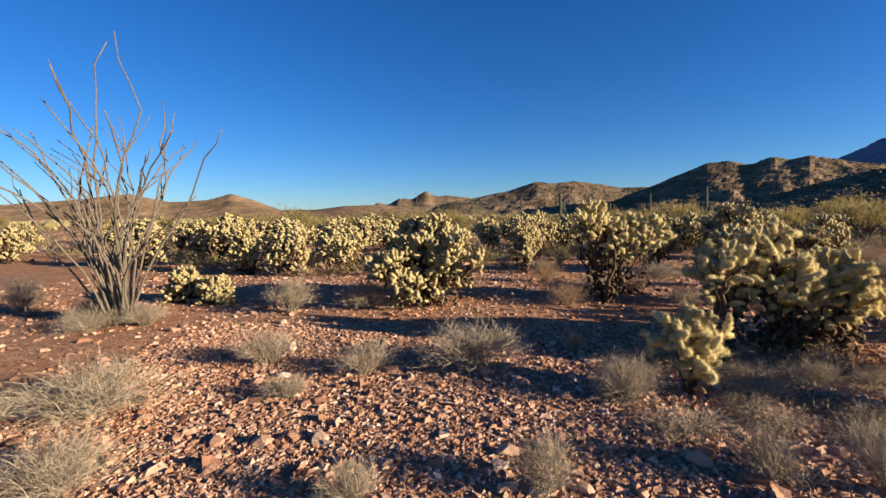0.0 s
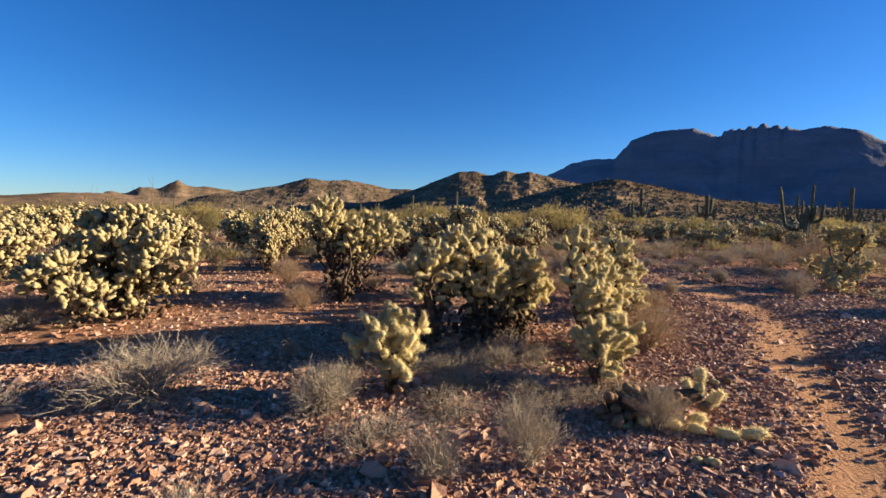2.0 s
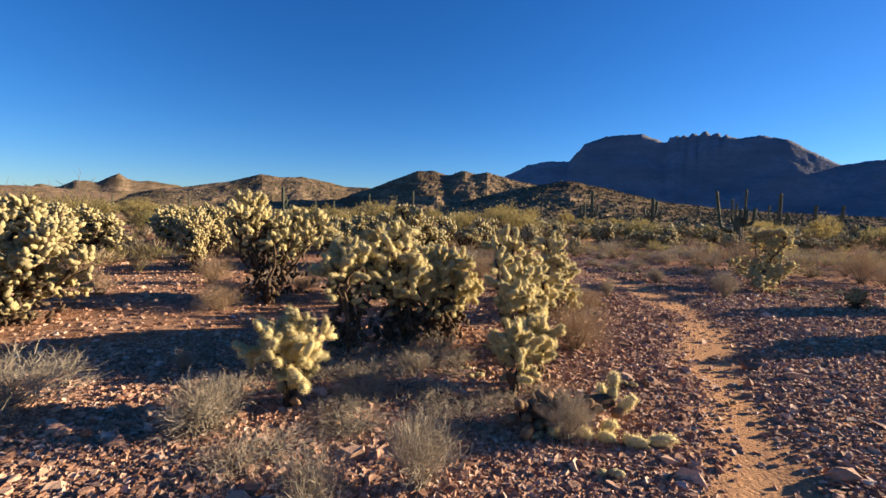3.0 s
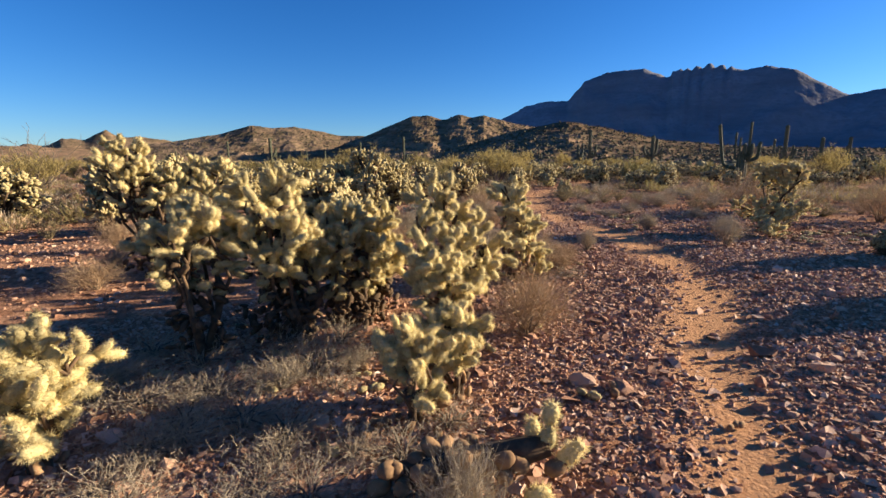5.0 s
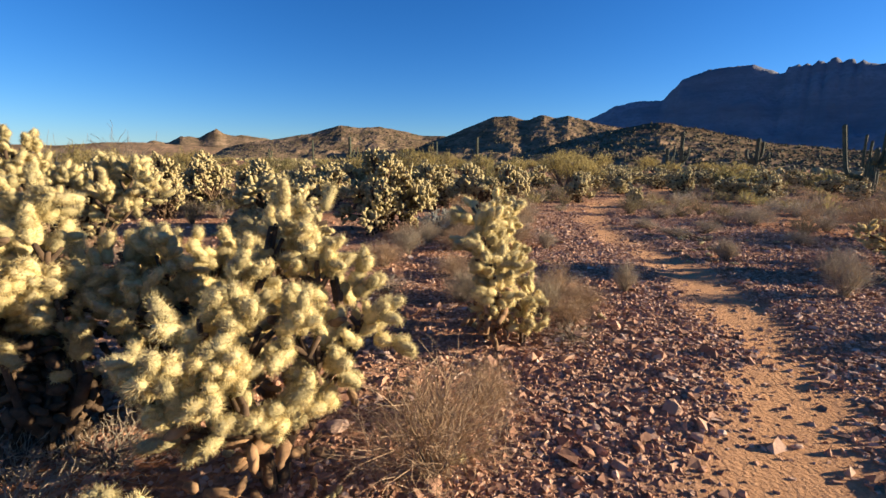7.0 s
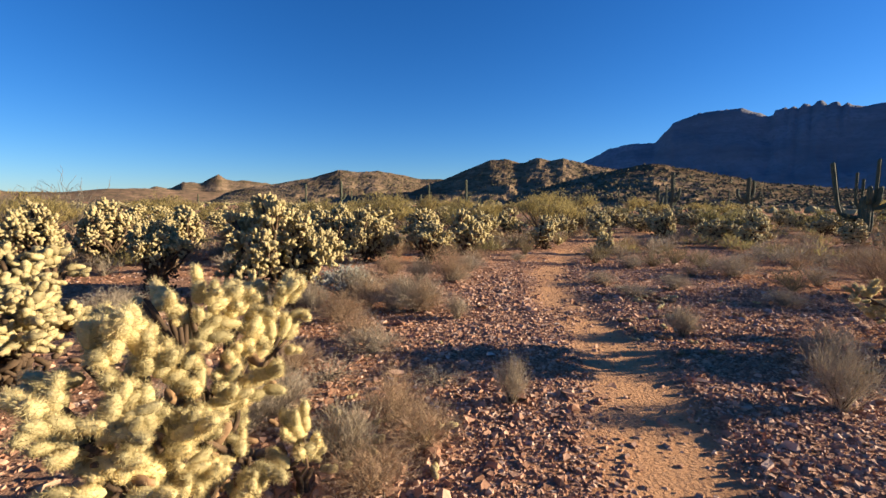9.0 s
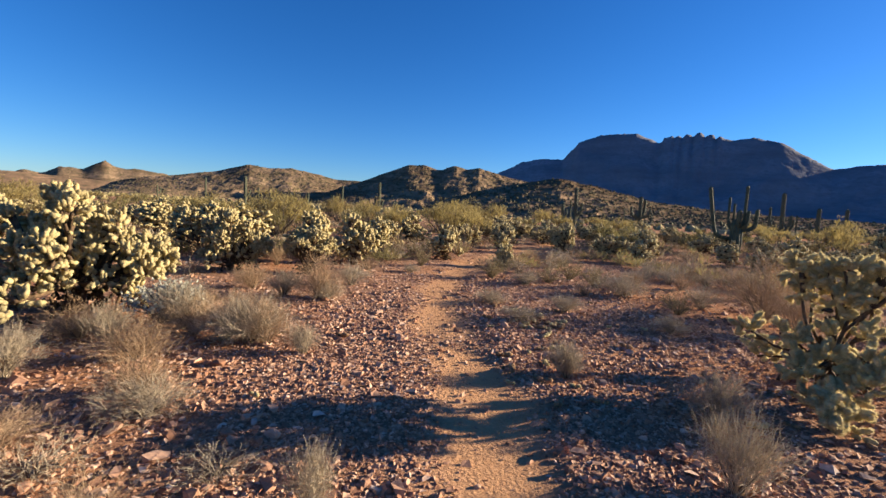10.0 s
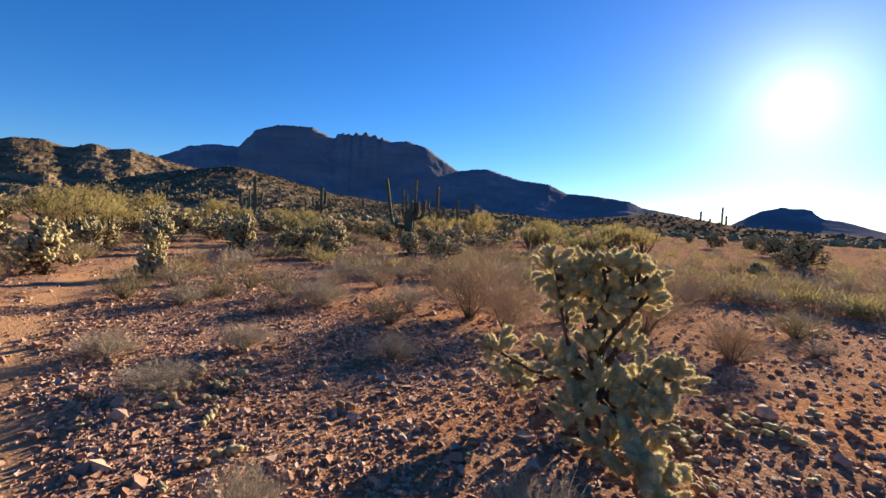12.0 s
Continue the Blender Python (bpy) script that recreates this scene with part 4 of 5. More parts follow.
while count < 180:
    a, d = radians(rng.uniform(-60, 112) if count < 90 else rng.uniform(20, 110)), (5 if count < 90 else 10) + 14 * rng.random() ** 0.8
    x, y = 6 + d * math.sin(a), 4 + d * math.cos(a)
    if any(math.hypot(x - p, y - q) < 0.8 for p, q in PLACED) or trail_distance(x, y) < 1.0 or (x < 7 and y < 8) or (x < 14.5 and y < 8.5):
        continue
    PLACED.append((x, y))
    n = rng.choice((0, 1, 2, 2, 3)) if d < 8 else rng.choice((6, 6, 7, 8))
    put_shrub(n, x, y, SIZE[n][0] * rng.uniform(0.7, 1.3), SIZE[n][1] * rng.uniform(0.55, 1.05), rng.uniform(0, 360))
    count += 1

# ---- green bushes ----


def bush_model(seed, w, h, leaves, material, name, label):
    rng = random.Random(seed)
    top = thing(name, Matrix(), label, "bush", "green desert bushes")
    b, tips = Build(), []
    for i in range(16):
        a, lean = rng.uniform(0, 6.283), math.sqrt(rng.random())
        tip = Vector((math.cos(a) * lean * w * 0.46, math.sin(a) * lean * w * 0.46, h * (0.95 - 0.35 * lean * lean) * rng.uniform(0.7, 1)))
        mid = tip * 0.5 + Vector((rng.uniform(-0.1, 0.1), rng.uniform(-0.1, 0.1), -0.05 * h))
        b.tube([(rng.uniform(-0.06, 0.06), rng.uniform(-0.06, 0.06), -0.05), mid, tip], [0.035, 0.022, 0.006], 5)
        for _ in range(3):
            k = rng.uniform(0.4, 1)
            p = mid.lerp(tip, (k - 0.4) / 0.6)
            e = p + Vector((rng.gauss(0, 0.16) * w / 2, rng.gauss(0, 0.16) * w / 2, rng.uniform(0.02, 0.28) * h))
            b.tube([p, p.lerp(e, 0.5), e], [0.012, 0.008, 0.003], 3, False)
            tips.append((p, e))
    part("branchwork", b.mesh("branchwork"), M_WOOD, top)
    c = Build()
    for _ in range(leaves):
        p, e = rng.choice(tips)
        q = p.lerp(e, rng.uniform(0.2, 1.15)) + Vector((rng.gauss(0, 0.055) * w / 2, rng.gauss(0, 0.055) * w / 2, rng.gauss(0, 0.04) * h))
        q.z = max(q.z, 0.05)
        way = Vector((rng.uniform(-0.6, 0.6), rng.uniform(-0.6, 0.6), rng.uniform(0.2, 1))).normalized()
        s = way.orthogonal().normalized()
        s.rotate(Matrix.Rotation(rng.uniform(0, 6.28), 3, way))
        L = rng.uniform(0.12, 0.3)
        n = len(c.v)
        c.v += [q, q + way * L * 0.5 + s * 0.012, q + way * L, q + way * L * 0.5 - s * 0.012]
        c.f.append((n, n + 1, n + 2, n + 3))
    part("foliage", c.mesh("foliage"), material, top)
    return top


BUSHES = [bush_model(201, 3.2, 2.0, 1600, M_LEAF, "palo_verde_bush", "yellow-green palo verde bush on the plain"),
          bush_model(202, 2.4, 1.5, 1250, M_LEAF, "palo_verde_bush", "low yellow-green palo verde bush"),
          bush_model(203, 1.8, 1.3, 900, M_LEAF2, "creosote_bush", "dull olive creosote bush"),
          bush_model(204, 1.5, 1.0, 750, M_LEAF2, "creosote_bush", "low olive-brown creosote bush")]
used = [False] * 4


def put_bush(n, x, y, s, sz, turn):
    m = pose(x, y, ground_z(x, y), 0, 0, turn) @ Matrix.Diagonal((s, s, sz, 1))
    if used[n]:
        copy_thing(BUSHES[n], Matrix()).matrix_basis = m
    else:
        used[n] = True
        BUSHES[n].matrix_basis = m


for n, x, y, s, sz in ((0, 23.9, 32.4, 1.5, 1.2), (0, 18.7, 24.2, 1.35, 1.12), (0, 26.1, 34.5, 1.4, 1.35), (1, 21.0, 25.5, 1.2, 1.2), (0, 29.5, 37.0, 1.6, 1.3), (1, -8.0, 34.0, 2.0, 1.4),
                       (1, 17.0, 27.0, 1.1, 1.2), (2, 13.2, 22.0, 1.0, 1.0), (2, 27.0, 20.0, 1.2, 1.0), (3, 25.5, 18.0, 1.4, 0.9), (2, 31.0, 18.5, 1.3, 1.0)):
    put_bush(n, x, y, s, sz, x * 40 % 360)
    PLACED.append((x, y))
rng = random.Random(15)
count = 0
while count < 240:
    a, d = radians(rng.uniform(-64, 88)), 22 + 80 * rng.random() ** 1.5
    x, y = 6 + d * math.sin(a), 4 + d * math.cos(a)
    if any(math.hypot(x - p, y - q) < 1.3 for p, q in PLACED) or trail_distance(x, y) < 1.6 or (d < 27 and 57 < math.degrees(math.atan2(x - 9, y - 5.8)) < 68):
        continue
    PLACED.append((x, y))
    put_bush(rng.choice((0, 1, 1, 2, 2, 3, 3)), x, y, rng.uniform(0.8, 1.5), rng.uniform(0.75, 1.25), rng.uniform(0, 360))
    count += 1

# a silver-leaved bush on the stony flat
rng = random.Random(31)
brittle = thing("brittlebush", pose(7.0, 10.6, ground_z(7.0, 10.6)), "grey silver-leaved brittlebush on the stony flat", "bush")
b, c = Build(), Build()
for _ in range(60):
    a, lean = rng.uniform(0, 6.283), math.sqrt(rng.random())
    tip = Vector((0.55 * lean * math.cos(a), 0.55 * lean * math.sin(a), 0.62 * math.sqrt(1 - 0.75 * lean * lean) * rng.uniform(0.7, 1)))
    b.tube([(0.03 * math.cos(a), 0.03 * math.sin(a), -0.02), tip * 0.5 + Vector((0, 0, 0.04)), tip], [0.008, 0.006, 0.003], 4)
    for _ in range(11):
        way = Vector((rng.gauss(0, 1), rng.gauss(0, 1), rng.gauss(0.4, 0.7))).normalized()
        q = tip * rng.uniform(0.65, 1.0)
        side = way.orthogonal().normalized() * 0.016
        n = len(c.v)
        c.v += [q, q + way * 0.03 + side, q + way * 0.07, q + way * 0.03 - side]
        c.f.append((n, n + 1, n + 2, n + 3))
part("branchwork", b.mesh("branchwork"), M_WOOD, brittle)
part("foliage", c.mesh("foliage"), M_BRITTLE, brittle)

# scrub of the far plain and the hills, too small and many to count
b = Build()
rng = random.Random(44)
ico = bmesh.new()
bmesh.ops.create_icosphere(ico, subdivisions=1, radius=1)
ICO_V, ICO_F = [v.co.copy() for v in ico.verts], [tuple(v.index for v in f.verts) for f in ico.faces]
ico.free()


def clump(b, x, y, z, s):
    base = len(b.v)
    k = [rng.uniform(0.45, 1.4) for _ in ICO_V]
    b.v += [Vector((x + v.x * s * q, y + v.y * s * q, z + (v.z * 0.75 + 0.35) * s * q)) for v, q in zip(ICO_V, k)]
    b.f += [tuple(base + i for i in f) for f in ICO_F]


for _ in range(1700):
    a, d = radians(rng.uniform(-66, 112)), 85 + 190 * rng.random()
    x, y = 6 + d * math.sin(a), 4 + d * math.cos(a)
    for _ in range(2):
        clump(b, x + rng.uniform(-1, 1), y + rng.uniform(-1, 1), ground_z(x, y), rng.uniform(0.35, 1.0))
M_SCRUB = make_plain("far_scrub_leaf", (0.19, 0.165, 0.08), (0.33, 0.27, 0.14), 0.8, 0.95, "island", 0.0, 0.8)
tagged(part("far_scrub", b.mesh("far_scrub"), M_SCRUB), "olive desert scrub spread over the far plain", "scrub", kind="stuff")
b = Build()
for (X, Y, Z), many in ((hills_a, 1800), (hills_b, 3200), (hills_c, 4200), (hills_d, 700)):
    for _ in range(many):
        i, j = rng.randrange(1, 26), rng.randrange(2, X.shape[1] - 2)
        k, l = rng.random(), rng.random()
        p = [(1 - k) * ((1 - l) * G[i, j] + l * G[i, j + 1]) + k * ((1 - l) * G[i + 1, j] + l * G[i + 1, j + 1]) for G in (X, Y, Z)]
        clump(b, *p, rng.uniform(0.25, 0.75))
M_HSCRUB = make_plain("hill_scrub_leaf", (0.07, 0.064, 0.036), (0.14, 0.12, 0.068), 0.3, 0.95, "island", 0.0, 0.8)
tagged(part("hill_scrub", b.mesh("hill_scrub"), M_HSCRUB), "dark scrub dotted over the hillsides", "scrub", kind="stuff")

# low dry scrub that covers the plain
def tuft(seed):
    g = random.Random(seed)
    t = Build()
    for _ in range(80):
        a, lean = g.uniform(0, 6.283), math.sqrt(g.random())
        out = Vector((math.cos(a) * lean * 0.5, math.sin(a) * lean * 0.5, 0.46 * math.sqrt(max(0.05, 1 - 0.9 * lean * lean))))
        p = out * g.uniform(0.3, 0.8)
        e = p + (out.normalized() + Vector((g.uniform(-0.8, 0.8), g.uniform(-0.8, 0.8), g.uniform(-0.2, 0.6)))).normalized() * g.uniform(0.1, 0.24)
        e.z = max(e.z, 0.02)
        side = Vector((g.gauss(0, 1), g.gauss(0, 1), g.gauss(0, 1))).normalized()
        t.ribbon([p, e], 0.021, side)
    return np.array([tuple(v) for v in t.v]), t.f


TUFTS = [tuft(700 + i) for i in range(5)]
for label, mat, seed, many in (("dry tan scrub covering the open plain", M_TWIG, 1, 1000), ("dry brown scrub covering the open plain", M_TWIG2, 2, 1500), ("dull olive low scrub covering the open plain", M_LEAF2, 3, 1500)):
    g = random.Random(800 + seed)
    V, F, base, k = [], [], 0, 0
    while k < many:
        a, d = radians(g.uniform(-66, 114)), 12.5 + 58 * g.random() ** 1.7
        x, y = 8 + d * math.sin(a), 4.5 + d * math.cos(a)
        if trail_distance(x, y) < 0.9 or (x < 2 and y < 11) or (d > 16 and 61 < math.degrees(math.atan2(x - 9, y - 5.8)) < 66 and d < 27) or fbm(np.array(x * 0.12), np.array(y * 0.12), 3, 6) < 0.40 - 0.008 * d:
            continue
        v, f = TUFTS[g.randrange(5)]
        s, c, q, h = g.uniform(0.5, 1.5), math.cos(a * 50), math.sin(a * 50), g.uniform(0.7, 1.2)
        w = np.stack([(v[:, 0] * c - v[:, 1] * q) * s + x, (v[:, 0] * q + v[:, 1] * c) * s + y, v[:, 2] * h * min(s, 1.0) + ground_z(x, y)], -1)
        V += w.tolist()
        F += [tuple(base + i for i in p) for p in f]
        base += len(v)
        k += 1
    me = bpy.data.meshes.new("plain_scrub")
    me.from_pydata(V, [], F)
    tagged(part("plain_scrub", me, mat), label, "scrub", kind="stuff")

# ---- saguaros ----


def column(pts, radius, ribs=11):
    """A ribbed upright stem with a rounded tip along a bent line."""
    line = []
    for i in range(len(pts) - 1):
        for k in range(4):
            line.append(Vector(pts[i]).lerp(Vector(pts[i + 1]), k / 4))
    line.append(Vector(pts[-1]))
    for _ in range(2):
        line = [line[0]] + [(line[i - 1] + line[i] * 2 + line[i + 1]) / 4 for i in range(1, len(line) - 1)] + [line[-1]]
    way = (line[-1] - line[-2]).normalized()
    line += [line[-1] + way * radius * k for k in (0.5, 0.85)]
    n = len(line)
    b = Build()
    radii = [radius * (0.8 + 0.2 * min(1, i / 4)) for i in range(n - 2)] + [radius * 0.72, radius * 0.25]
    b.tube(line, radii, ribs * 2, True)
    for i, v in enumerate(b.v):
        if i % 2:
            c = line[i // (ribs * 2)]
            b.v[i] = c + (v - c) * 0.84
    return b.mesh("column", False)


def saguaro(bearing, distance, h, radius, arms, label, turn=0.0, z=None):
    x, y = 9 + distance * math.sin(radians(bearing)), 5.8 + distance * math.cos(radians(bearing))
    top = thing("saguaro_cactus", pose(x, y, (ground_z(x, y) if z is None else z) - 0.1, 0, 0, -bearing + turn), label, "cactus", "saguaros")
    part("trunk", column([(0, 0, 0), (0.01 * h, 0, h * 0.4), (0, 0, h * 0.75), (0, 0, h)], radius), M_SAG, top)
    for side, depth, z0, out, z1, r, *lean in arms:
        p = [(0, 0, z0), (side * out * 0.7, depth * out * 0.7, z0 + 0.05 * h), (side * out, depth * out, z0 + 0.16 * h), (side * out * (lean[0] if lean else 1.04), depth * out, z1)]
        part("arm", column(p, r, 9), M_SAG, top)
    return top


saguaro(63.4, 26, 1.8, 0.29, [(-1, 0.1, 0.95, 1.0, 3.6, 0.115, 1.35), (1, 0.2, 1.5, 0.3, 3.7, 0.085), (-0.9, -0.2, 1.4, 0.45, 3.1, 0.065), (-0.6, 0.6, 1.5, 0.3, 2.8, 0.065), (1, -0.4, 1.5, 0.45, 2.4, 0.10),
                                (1, 0.5, 1.4, 0.8, 2.5, 0.11), (0.2, -1, 1.6, 0.4, 2.4, 0.11)], "large many-armed candelabra saguaro cactus on the plain")
saguaro(66.8, 42, 4.3, 0.15, [(-1, 0, 1.5, 0.75, 3.2, 0.10), (1, 0.1, 1.4, 0.55, 2.6, 0.10), (0.8, 0.8, 1.2, 0.9, 2.3, 0.10)], "tall saguaro cactus with three arms")
saguaro(52.6, 72, 5.0, 0.3, [(-1, 0, 1.9, 1.2, 3.6, 0.22), (1, 0.1, 2.0, 1.3, 3.1, 0.22), (0.7, 0.5, 2.3, 0.8, 4.6, 0.2), (-0.6, -0.4, 1.7, 1.0, 2.5, 0.22)], "saguaro cactus with several upturned arms")
saguaro(45.1, 74, 6.2, 0.28, [(1, 0.1, 1.8, 1.0, 3.9, 0.2), (0.6, 0.6, 1.2, 0.9, 2.6, 0.2)], "tall slender saguaro cactus with two arms")
saguaro(43.6, 70, 3.6, 0.24, [(1, 0, 1.2, 0.6, 2.4, 0.18)], "shorter saguaro cactus with one arm")
saguaro(69.4, 62, 3.9, 0.2, [(-1, 0, 1.4, 0.6, 2.4, 0.14)], "saguaro cactus standing in scrub")
saguaro(71.4, 72, 4.2, 0.2, [], "slender single-stemmed saguaro cactus")
saguaro(20.0, 66, 5.0, 0.2, [(-1, 0, 1.5, 0.6, 2.9, 0.13), (1, 0.1, 1.3, 0.5, 2.4, 0.13)], "slender saguaro cactus with two short arms")
saguaro(4.4, 92, 5.6, 0.3, [(1, 0, 2.0, 0.8, 3.2, 0.2)], "saguaro cactus before the brown hill")
saguaro(14.5, 90, 3.2, 0.19, [], "slender single-stemmed saguaro cactus")
rng = random.Random(3)
for i in range(20):
    saguaro(rng.uniform(-12, 80), rng.uniform(100, 180), rng.uniform(3.0, 6.0), rng.uniform(0.18, 0.25),
            [(rng.choice((-1, 1)), 0.2, 1.6, 0.9, rng.uniform(2.6, 3.6), 0.2)] if rng.random() < 0.5 else [], "distant saguaro cactus rising from scrub", rng.uniform(0, 360))
for bearing, h in ((97.2, 6.0), (98.1, 3.2), (99.2, 8.0), (99.6, 4.5)):
    saguaro(bearing, 222, h, 0.4, [], "saguaro cactus silhouetted on the low ridge", z=3.6)

# ---- ocotillo ----
rng = random.Random(12)
oco = thing("ocotillo", pose(-5.2, 5.9, ground_z(-5.2, 5.9)), "tall leafless ocotillo with many wand-like grey stems", "shrub")
for i in range(33):
    a = rng.uniform(0, 6.283)
    lean = (0.15 + 0.85 * rng.random()) * 1.75
    h = rng.uniform(2.4, 4.5) * (1 - 0.12 * lean)
    p, d = Vector((0.10 * math.cos(a), 0.10 * math.sin(a), -0.05)), Vector((math.cos(a) * lean / 3.4, math.sin(a) * lean / 3.4, 1))
    pts, radii = [p.copy()], [0.016]
    n = 13
    for k in range(1, n):
        d += Vector((rng.gauss(0, 0.03 + 0.024 * k), rng.gauss(0, 0.03 + 0.024 * k), 0))
        p = p + d.normalized() * h / n * (1.08)
        pts.append(p.copy())
        radii.append(0.014 * (1 - k / n) ** 0.6 + 0.004)
    b = Build().tube(pts, radii, 5)
    for _ in range(rng.choice((0, 1, 1, 2))):
        k = rng.randrange(5, n - 2)
        q, e = pts[k], Vector((d.x + rng.uniform(-0.7, 0.7), d.y + rng.uniform(-0.7, 0.7), 1)).normalized()
        b.tube([q, q + e * 0.2, q + e * 0.4 + Vector((rng.uniform(-0.08, 0.08), rng.uniform(-0.08, 0.08), 0)), q + e * rng.uniform(0.5, 0.8)], [0.011, 0.009, 0.006, 0.004], 4)
    part("stem", b.mesh("stem", True), M_OCO, oco)

for x, y, k in ((-7.6, 31.5, 0.7), (-6.0, 32.5, 0.68), (-4.3, 31.4, 0.85), (-14.5, 33.0, 0.75)):
    far_oco = copy_thing(oco, pose(x, y, ground_z(x, y), 0, 0, x * 31) @ Matrix.Scale(k, 4))
    far_oco["label"] = "leafless ocotillo far off on the plain"

# ---- loose rocks and gravel ----


def rock_mesh(seed, sub):
    r = random.Random(seed)
    bm = bmesh.new()
    bmesh.ops.create_icosphere(bm, subdivisions=sub, radius=1)
    cuts = [(Vector([r.gauss(0, 1) for _ in range(3)]).normalized(), r.uniform(0.45, 0.8)) for _ in range(7)]
    for v in bm.verts:
        for n, d in cuts:
            e = v.co.dot(n) - d
            if e > 0:
                v.co -= n * e
        v.co.x *= 1.25
        v.co.z *= 0.62
        v.co *= r.uniform(0.95, 1.05)
    me = bpy.data.meshes.new("rock")
    bm.to_mesh(me)
    bm.free()
    return me


ROCKS = [rock_mesh(900 + i, 2) for i in range(6)]


def put_rock(n, x, y, s, turn, label="angular reddish-brown loose rock on the soil"):
    return tagged(part("rock", ROCKS[n], M_ROCK, at=pose(x, y, ground_z(x, y) + s * 0.22, turn % 23 - 11, turn % 17 - 8, turn) @ Matrix.Scale(s, 4)), label, "rock", "loose rocks")


put_rock(0, 4.65, 3.0, 0.085, 40, "fist-sized reddish rock beside the footpath")
put_rock(1, 4.52, 3.2, 0.075, 140, "dark reddish rock beside the footpath")
rng = random.Random(9)
for i in range(250):
    if i < 130:
        x, y = rng.uniform(-3.2, 3.2), rng.uniform(1.6, 4.2)
    elif i < 200:
        x, y = rng.uniform(3.5, 9.5), rng.uniform(2.5, 9.0)
    else:
        x, y = rng.uniform(8.5, 15), rng.uniform(4.5, 11)
    if trail_distance(x, y) < 0.55:
        continue
    put_rock(rng.randrange(6), x, y, 0.028 + 0.05 * rng.random() ** 2.5, rng.uniform(0, 360))


def scatter_stones(count, lo, hi, size, seed, verts, faces, keep):
    g = np.random.RandomState(seed)
    x, y = g.uniform(lo[0], hi[0], count), g.uniform(lo[1], hi[1], count)
    ok = keep(x, y, g)
    x, y = x[ok], y[ok]
    n = len(x)
    s = size * np.exp(g.normal(0, 0.42, n))
    z = height(x, y)
    V = np.array([tuple(v) for v in verts])[None] * (1 + 0.32 * g.uniform(-1, 1, (n, len(verts), 1)))
    V = V * (s[:, None, None] * np.stack([g.uniform(0.8, 1.4, n), g.uniform(0.7, 1.1, n), g.uniform(0.5, 1.05, n)], -1)[:, None, :])
    a, t = g.uniform(0, 2 * np.pi, n)[:, None], g.normal(0, 0.6, n)[:, None]
    X, Y, Z = V[..., 0], V[..., 1] * np.cos(t) - V[..., 2] * np.sin(t), V[..., 1] * np.sin(t) + V[..., 2] * np.cos(t)
    W = np.stack([X * np.cos(a) - Y * np.sin(a) + x[:, None], X * np.sin(a) + Y * np.cos(a) + y[:, None], Z + z[:, None] + 0.25 * s[:, None]], -1)
    F = np.array(faces)[None] + (np.arange(n) * len(verts))[:, None, None]
    me = bpy.data.meshes.new("gravel")
    me.from_pydata(W.reshape(-1, 3).tolist(), [], F.reshape(-1, len(faces[0])).tolist())
    return me


def near_trail(x, y, g):
    return off_trail(x, y, g) & (trail_distance(x, y) < 4.9 - 1.5 * g.uniform(0, 1, len(x)))


def off_trail(x, y, g):
    dense = 0.75 + 0.8 * np.clip(fbm(x * 0.45, y * 0.45, 4, 8) * 2.2 - 0.55, 0, 1)
    return g.uniform(0, 1, len(x)) < dense * (1 - 0.86 * trail_mask(x, y))


def beside_trail(x, y, g):
    return off_trail(x, y, g) & (trail_mask(x, y) < 0.75 * g.uniform(0, 1, len(x))) & (trail_distance(x, y) < 2.4 - 1.2 * g.uniform(0, 1, len(x)))


CHIP_V = [Vector(v) for v in ((1, 0.75, -0.5), (-0.9, 0.8, -0.5), (-1, -0.7, -0.5), (0.85, -0.8, -0.5), (0.55, 0.15, 0.75), (-0.5, -0.1, 0.6))]
CHIP_F = [(0, 1, 5), (0, 5, 4), (2, 3, 4), (2, 4, 5), (3, 0, 4), (1, 2, 5)]
near_gravel = scatter_stones(7000, (-4.2, 1.2), (16, 12), 0.019, 1, ICO_V, ICO_F, off_trail)
tagged(part("gravel", near_gravel, M_GRAVEL), "loose angular brown and pinkish gravel beside the footpath", "gravel", kind="stuff")
fine_gravel = scatter_stones(150000, (-4.5, 0.9), (18, 14), 0.0122, 2, CHIP_V, CHIP_F, near_trail)
tagged(part("fine_gravel", fine_gravel, M_GRAVEL), "fine brown and purple gravel chips", "gravel", kind="stuff")
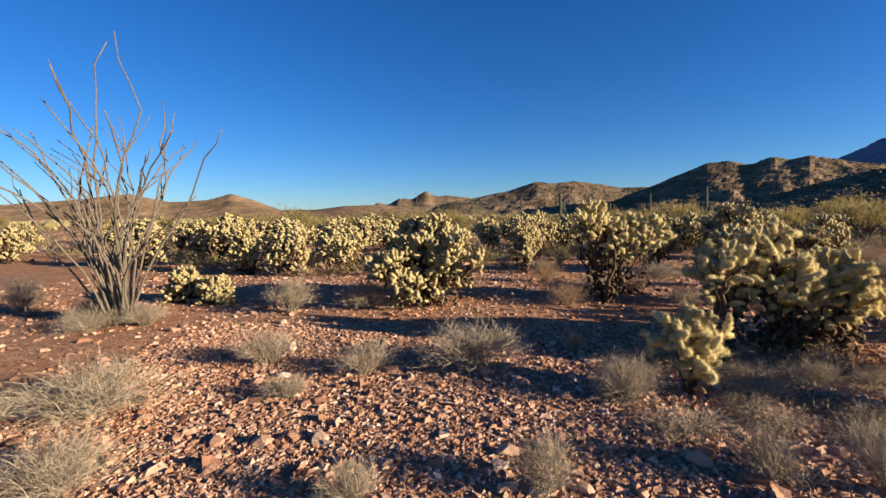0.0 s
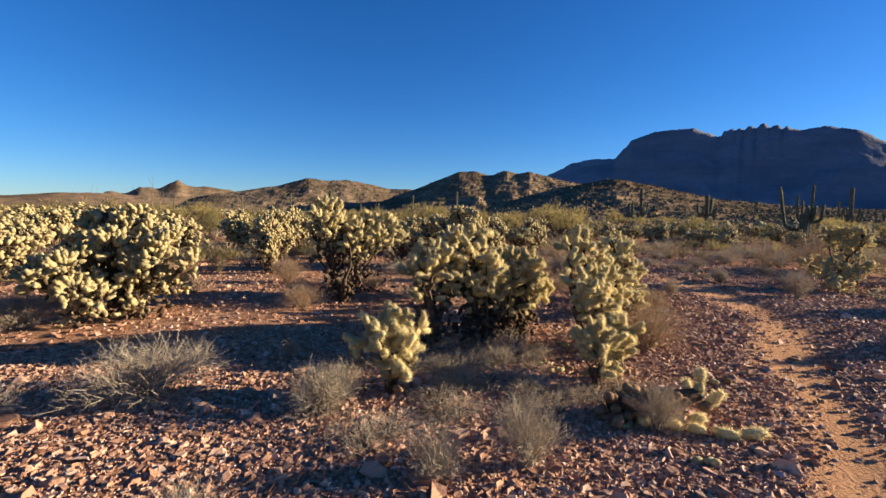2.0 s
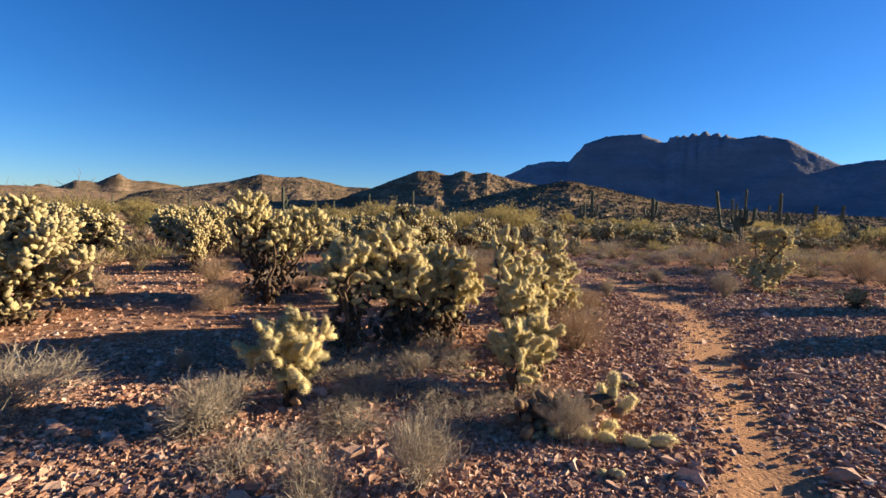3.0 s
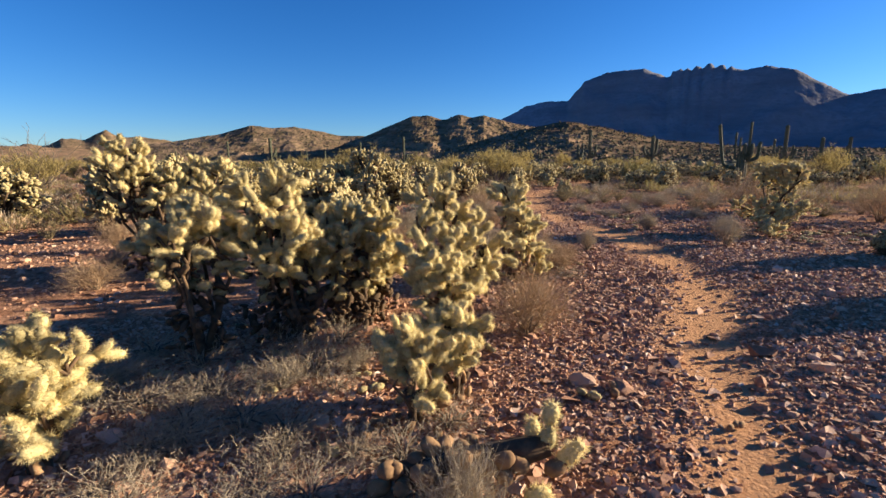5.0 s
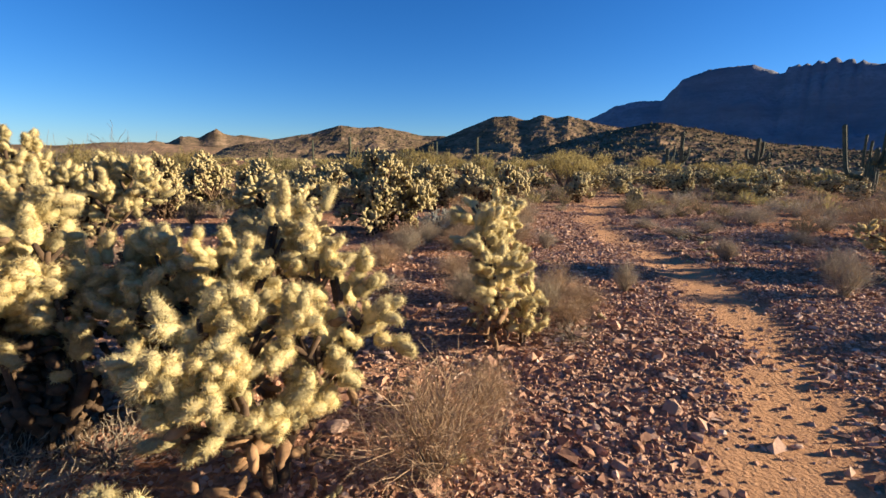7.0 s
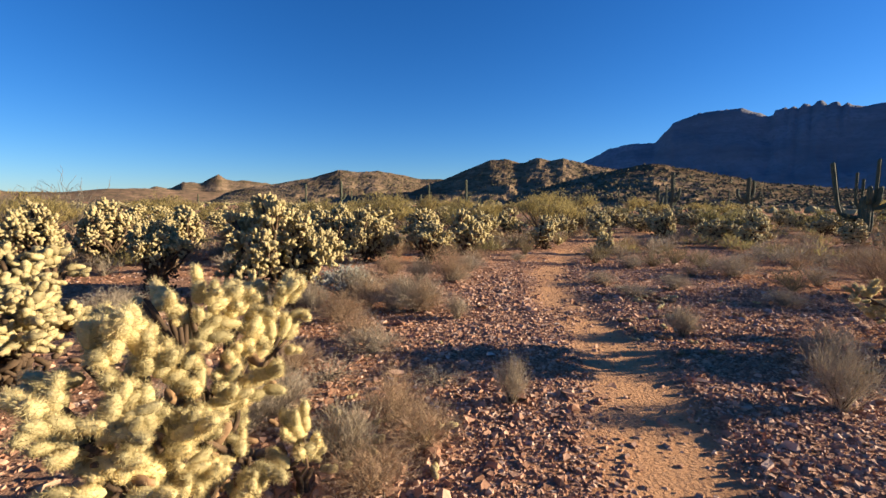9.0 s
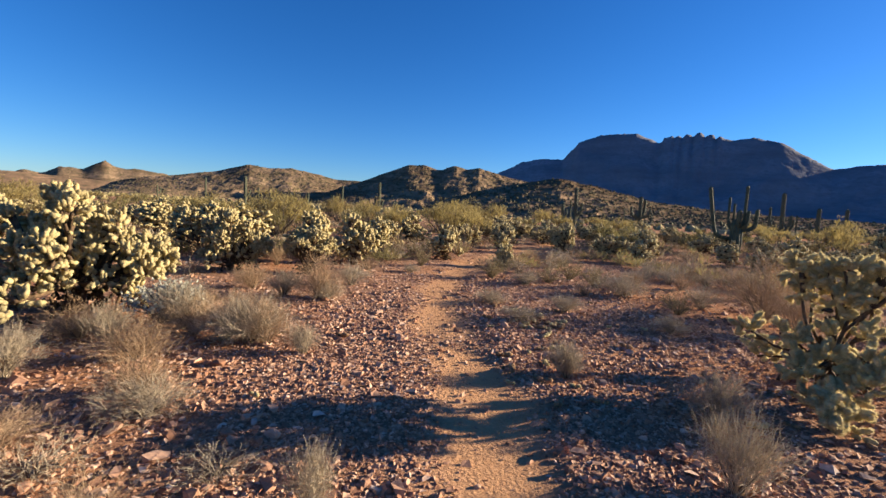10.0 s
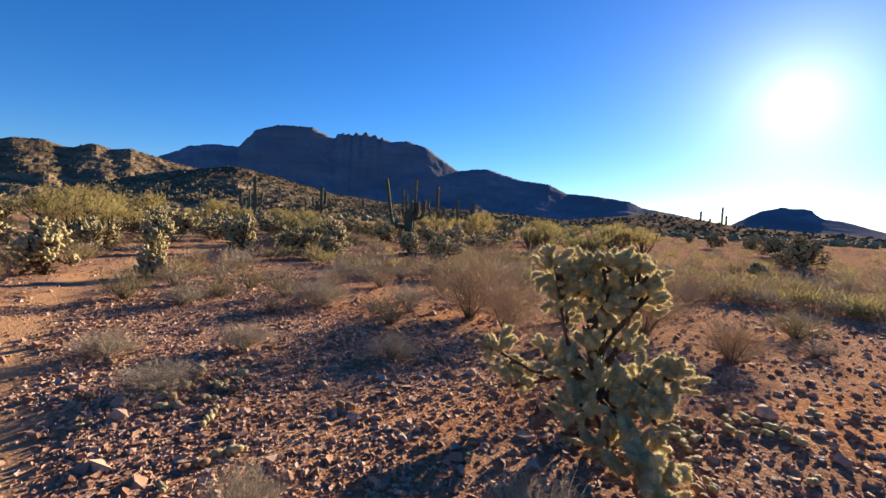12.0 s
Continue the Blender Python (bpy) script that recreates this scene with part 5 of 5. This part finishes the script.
strip_gravel = scatter_stones(190000, (2.2, 0.9), (13.5, 10.5), 0.0098, 4, CHIP_V, CHIP_F, beside_trail)
tagged(part("path_gravel", strip_gravel, M_GRAVEL), "dense reddish-brown gravel bordering the footpath", "gravel", kind="stuff")
flat_gravel = scatter_stones(70000, (-3.8, 1.3), (3.4, 6.0), 0.0105, 5, CHIP_V, CHIP_F, off_trail)
tagged(part("flat_gravel", flat_gravel, M_GRAVEL), "reddish-brown gravel strewn over the open flat", "gravel", kind="stuff")
far_gravel = scatter_stones(30000, (-10, -1.0), (26, 20), 0.022, 3, CHIP_V, CHIP_F, off_trail)
tagged(part("scattered_stones", far_gravel, M_GRAVEL), "scattered pale stones over the open soil", "gravel", kind="stuff")

# fallen cholla segments scattered on the soil
rng = random.Random(61)
pod = Build()
for _ in range(3):
    v, f = capsule(0.10, 0.032, 7, 5, rng, 0.12)
    pod.stamp(v, f, aim((rng.uniform(-0.06, 0.06), rng.uniform(-0.06, 0.06), 0.025), (rng.uniform(-1, 1), rng.uniform(-1, 1), 0.1)))
POD, WITHERED = pod.mesh("fallen_joint", True), pod.mesh("fallen_joint", True)
for i in range(150):
    cx, cy, r = rng.choice(((12.1, 5.5, 1.0), (12.4, 5.1, 0.9), (12.6, 4.8, 1.1), (11.64, 9.0, 0.4), (12.5, 9.5, 3.0), (11.7, 8.3, 2.0), (10.2, 8.0, 1.0), (3.6, 3.4, 1.0), (3.0, 4.4, 1.0), (6.4, 6.2, 0.8), (14.5, 6, 2)))
    x, y = rng.gauss(cx, r * 0.6), rng.gauss(cy, r * 0.6)
    if math.hypot(x - 9, y - 5.8) < 1.0:
        continue
    s, dry = rng.uniform(0.45, 0.9), i % 5 in (1, 3)
    tagged(part("fallen_joint", WITHERED if dry else POD, M_DEAD if dry else M_CROWN, at=pose(x, y, ground_z(x, y) + 0.005, 0, 0, rng.uniform(0, 360)) @ Matrix.Scale(s, 4)),
           "withered brown cholla segments lying on the soil" if dry else "fallen pale cholla segments lying on the soil", "cactus joint", "fallen cholla joints")
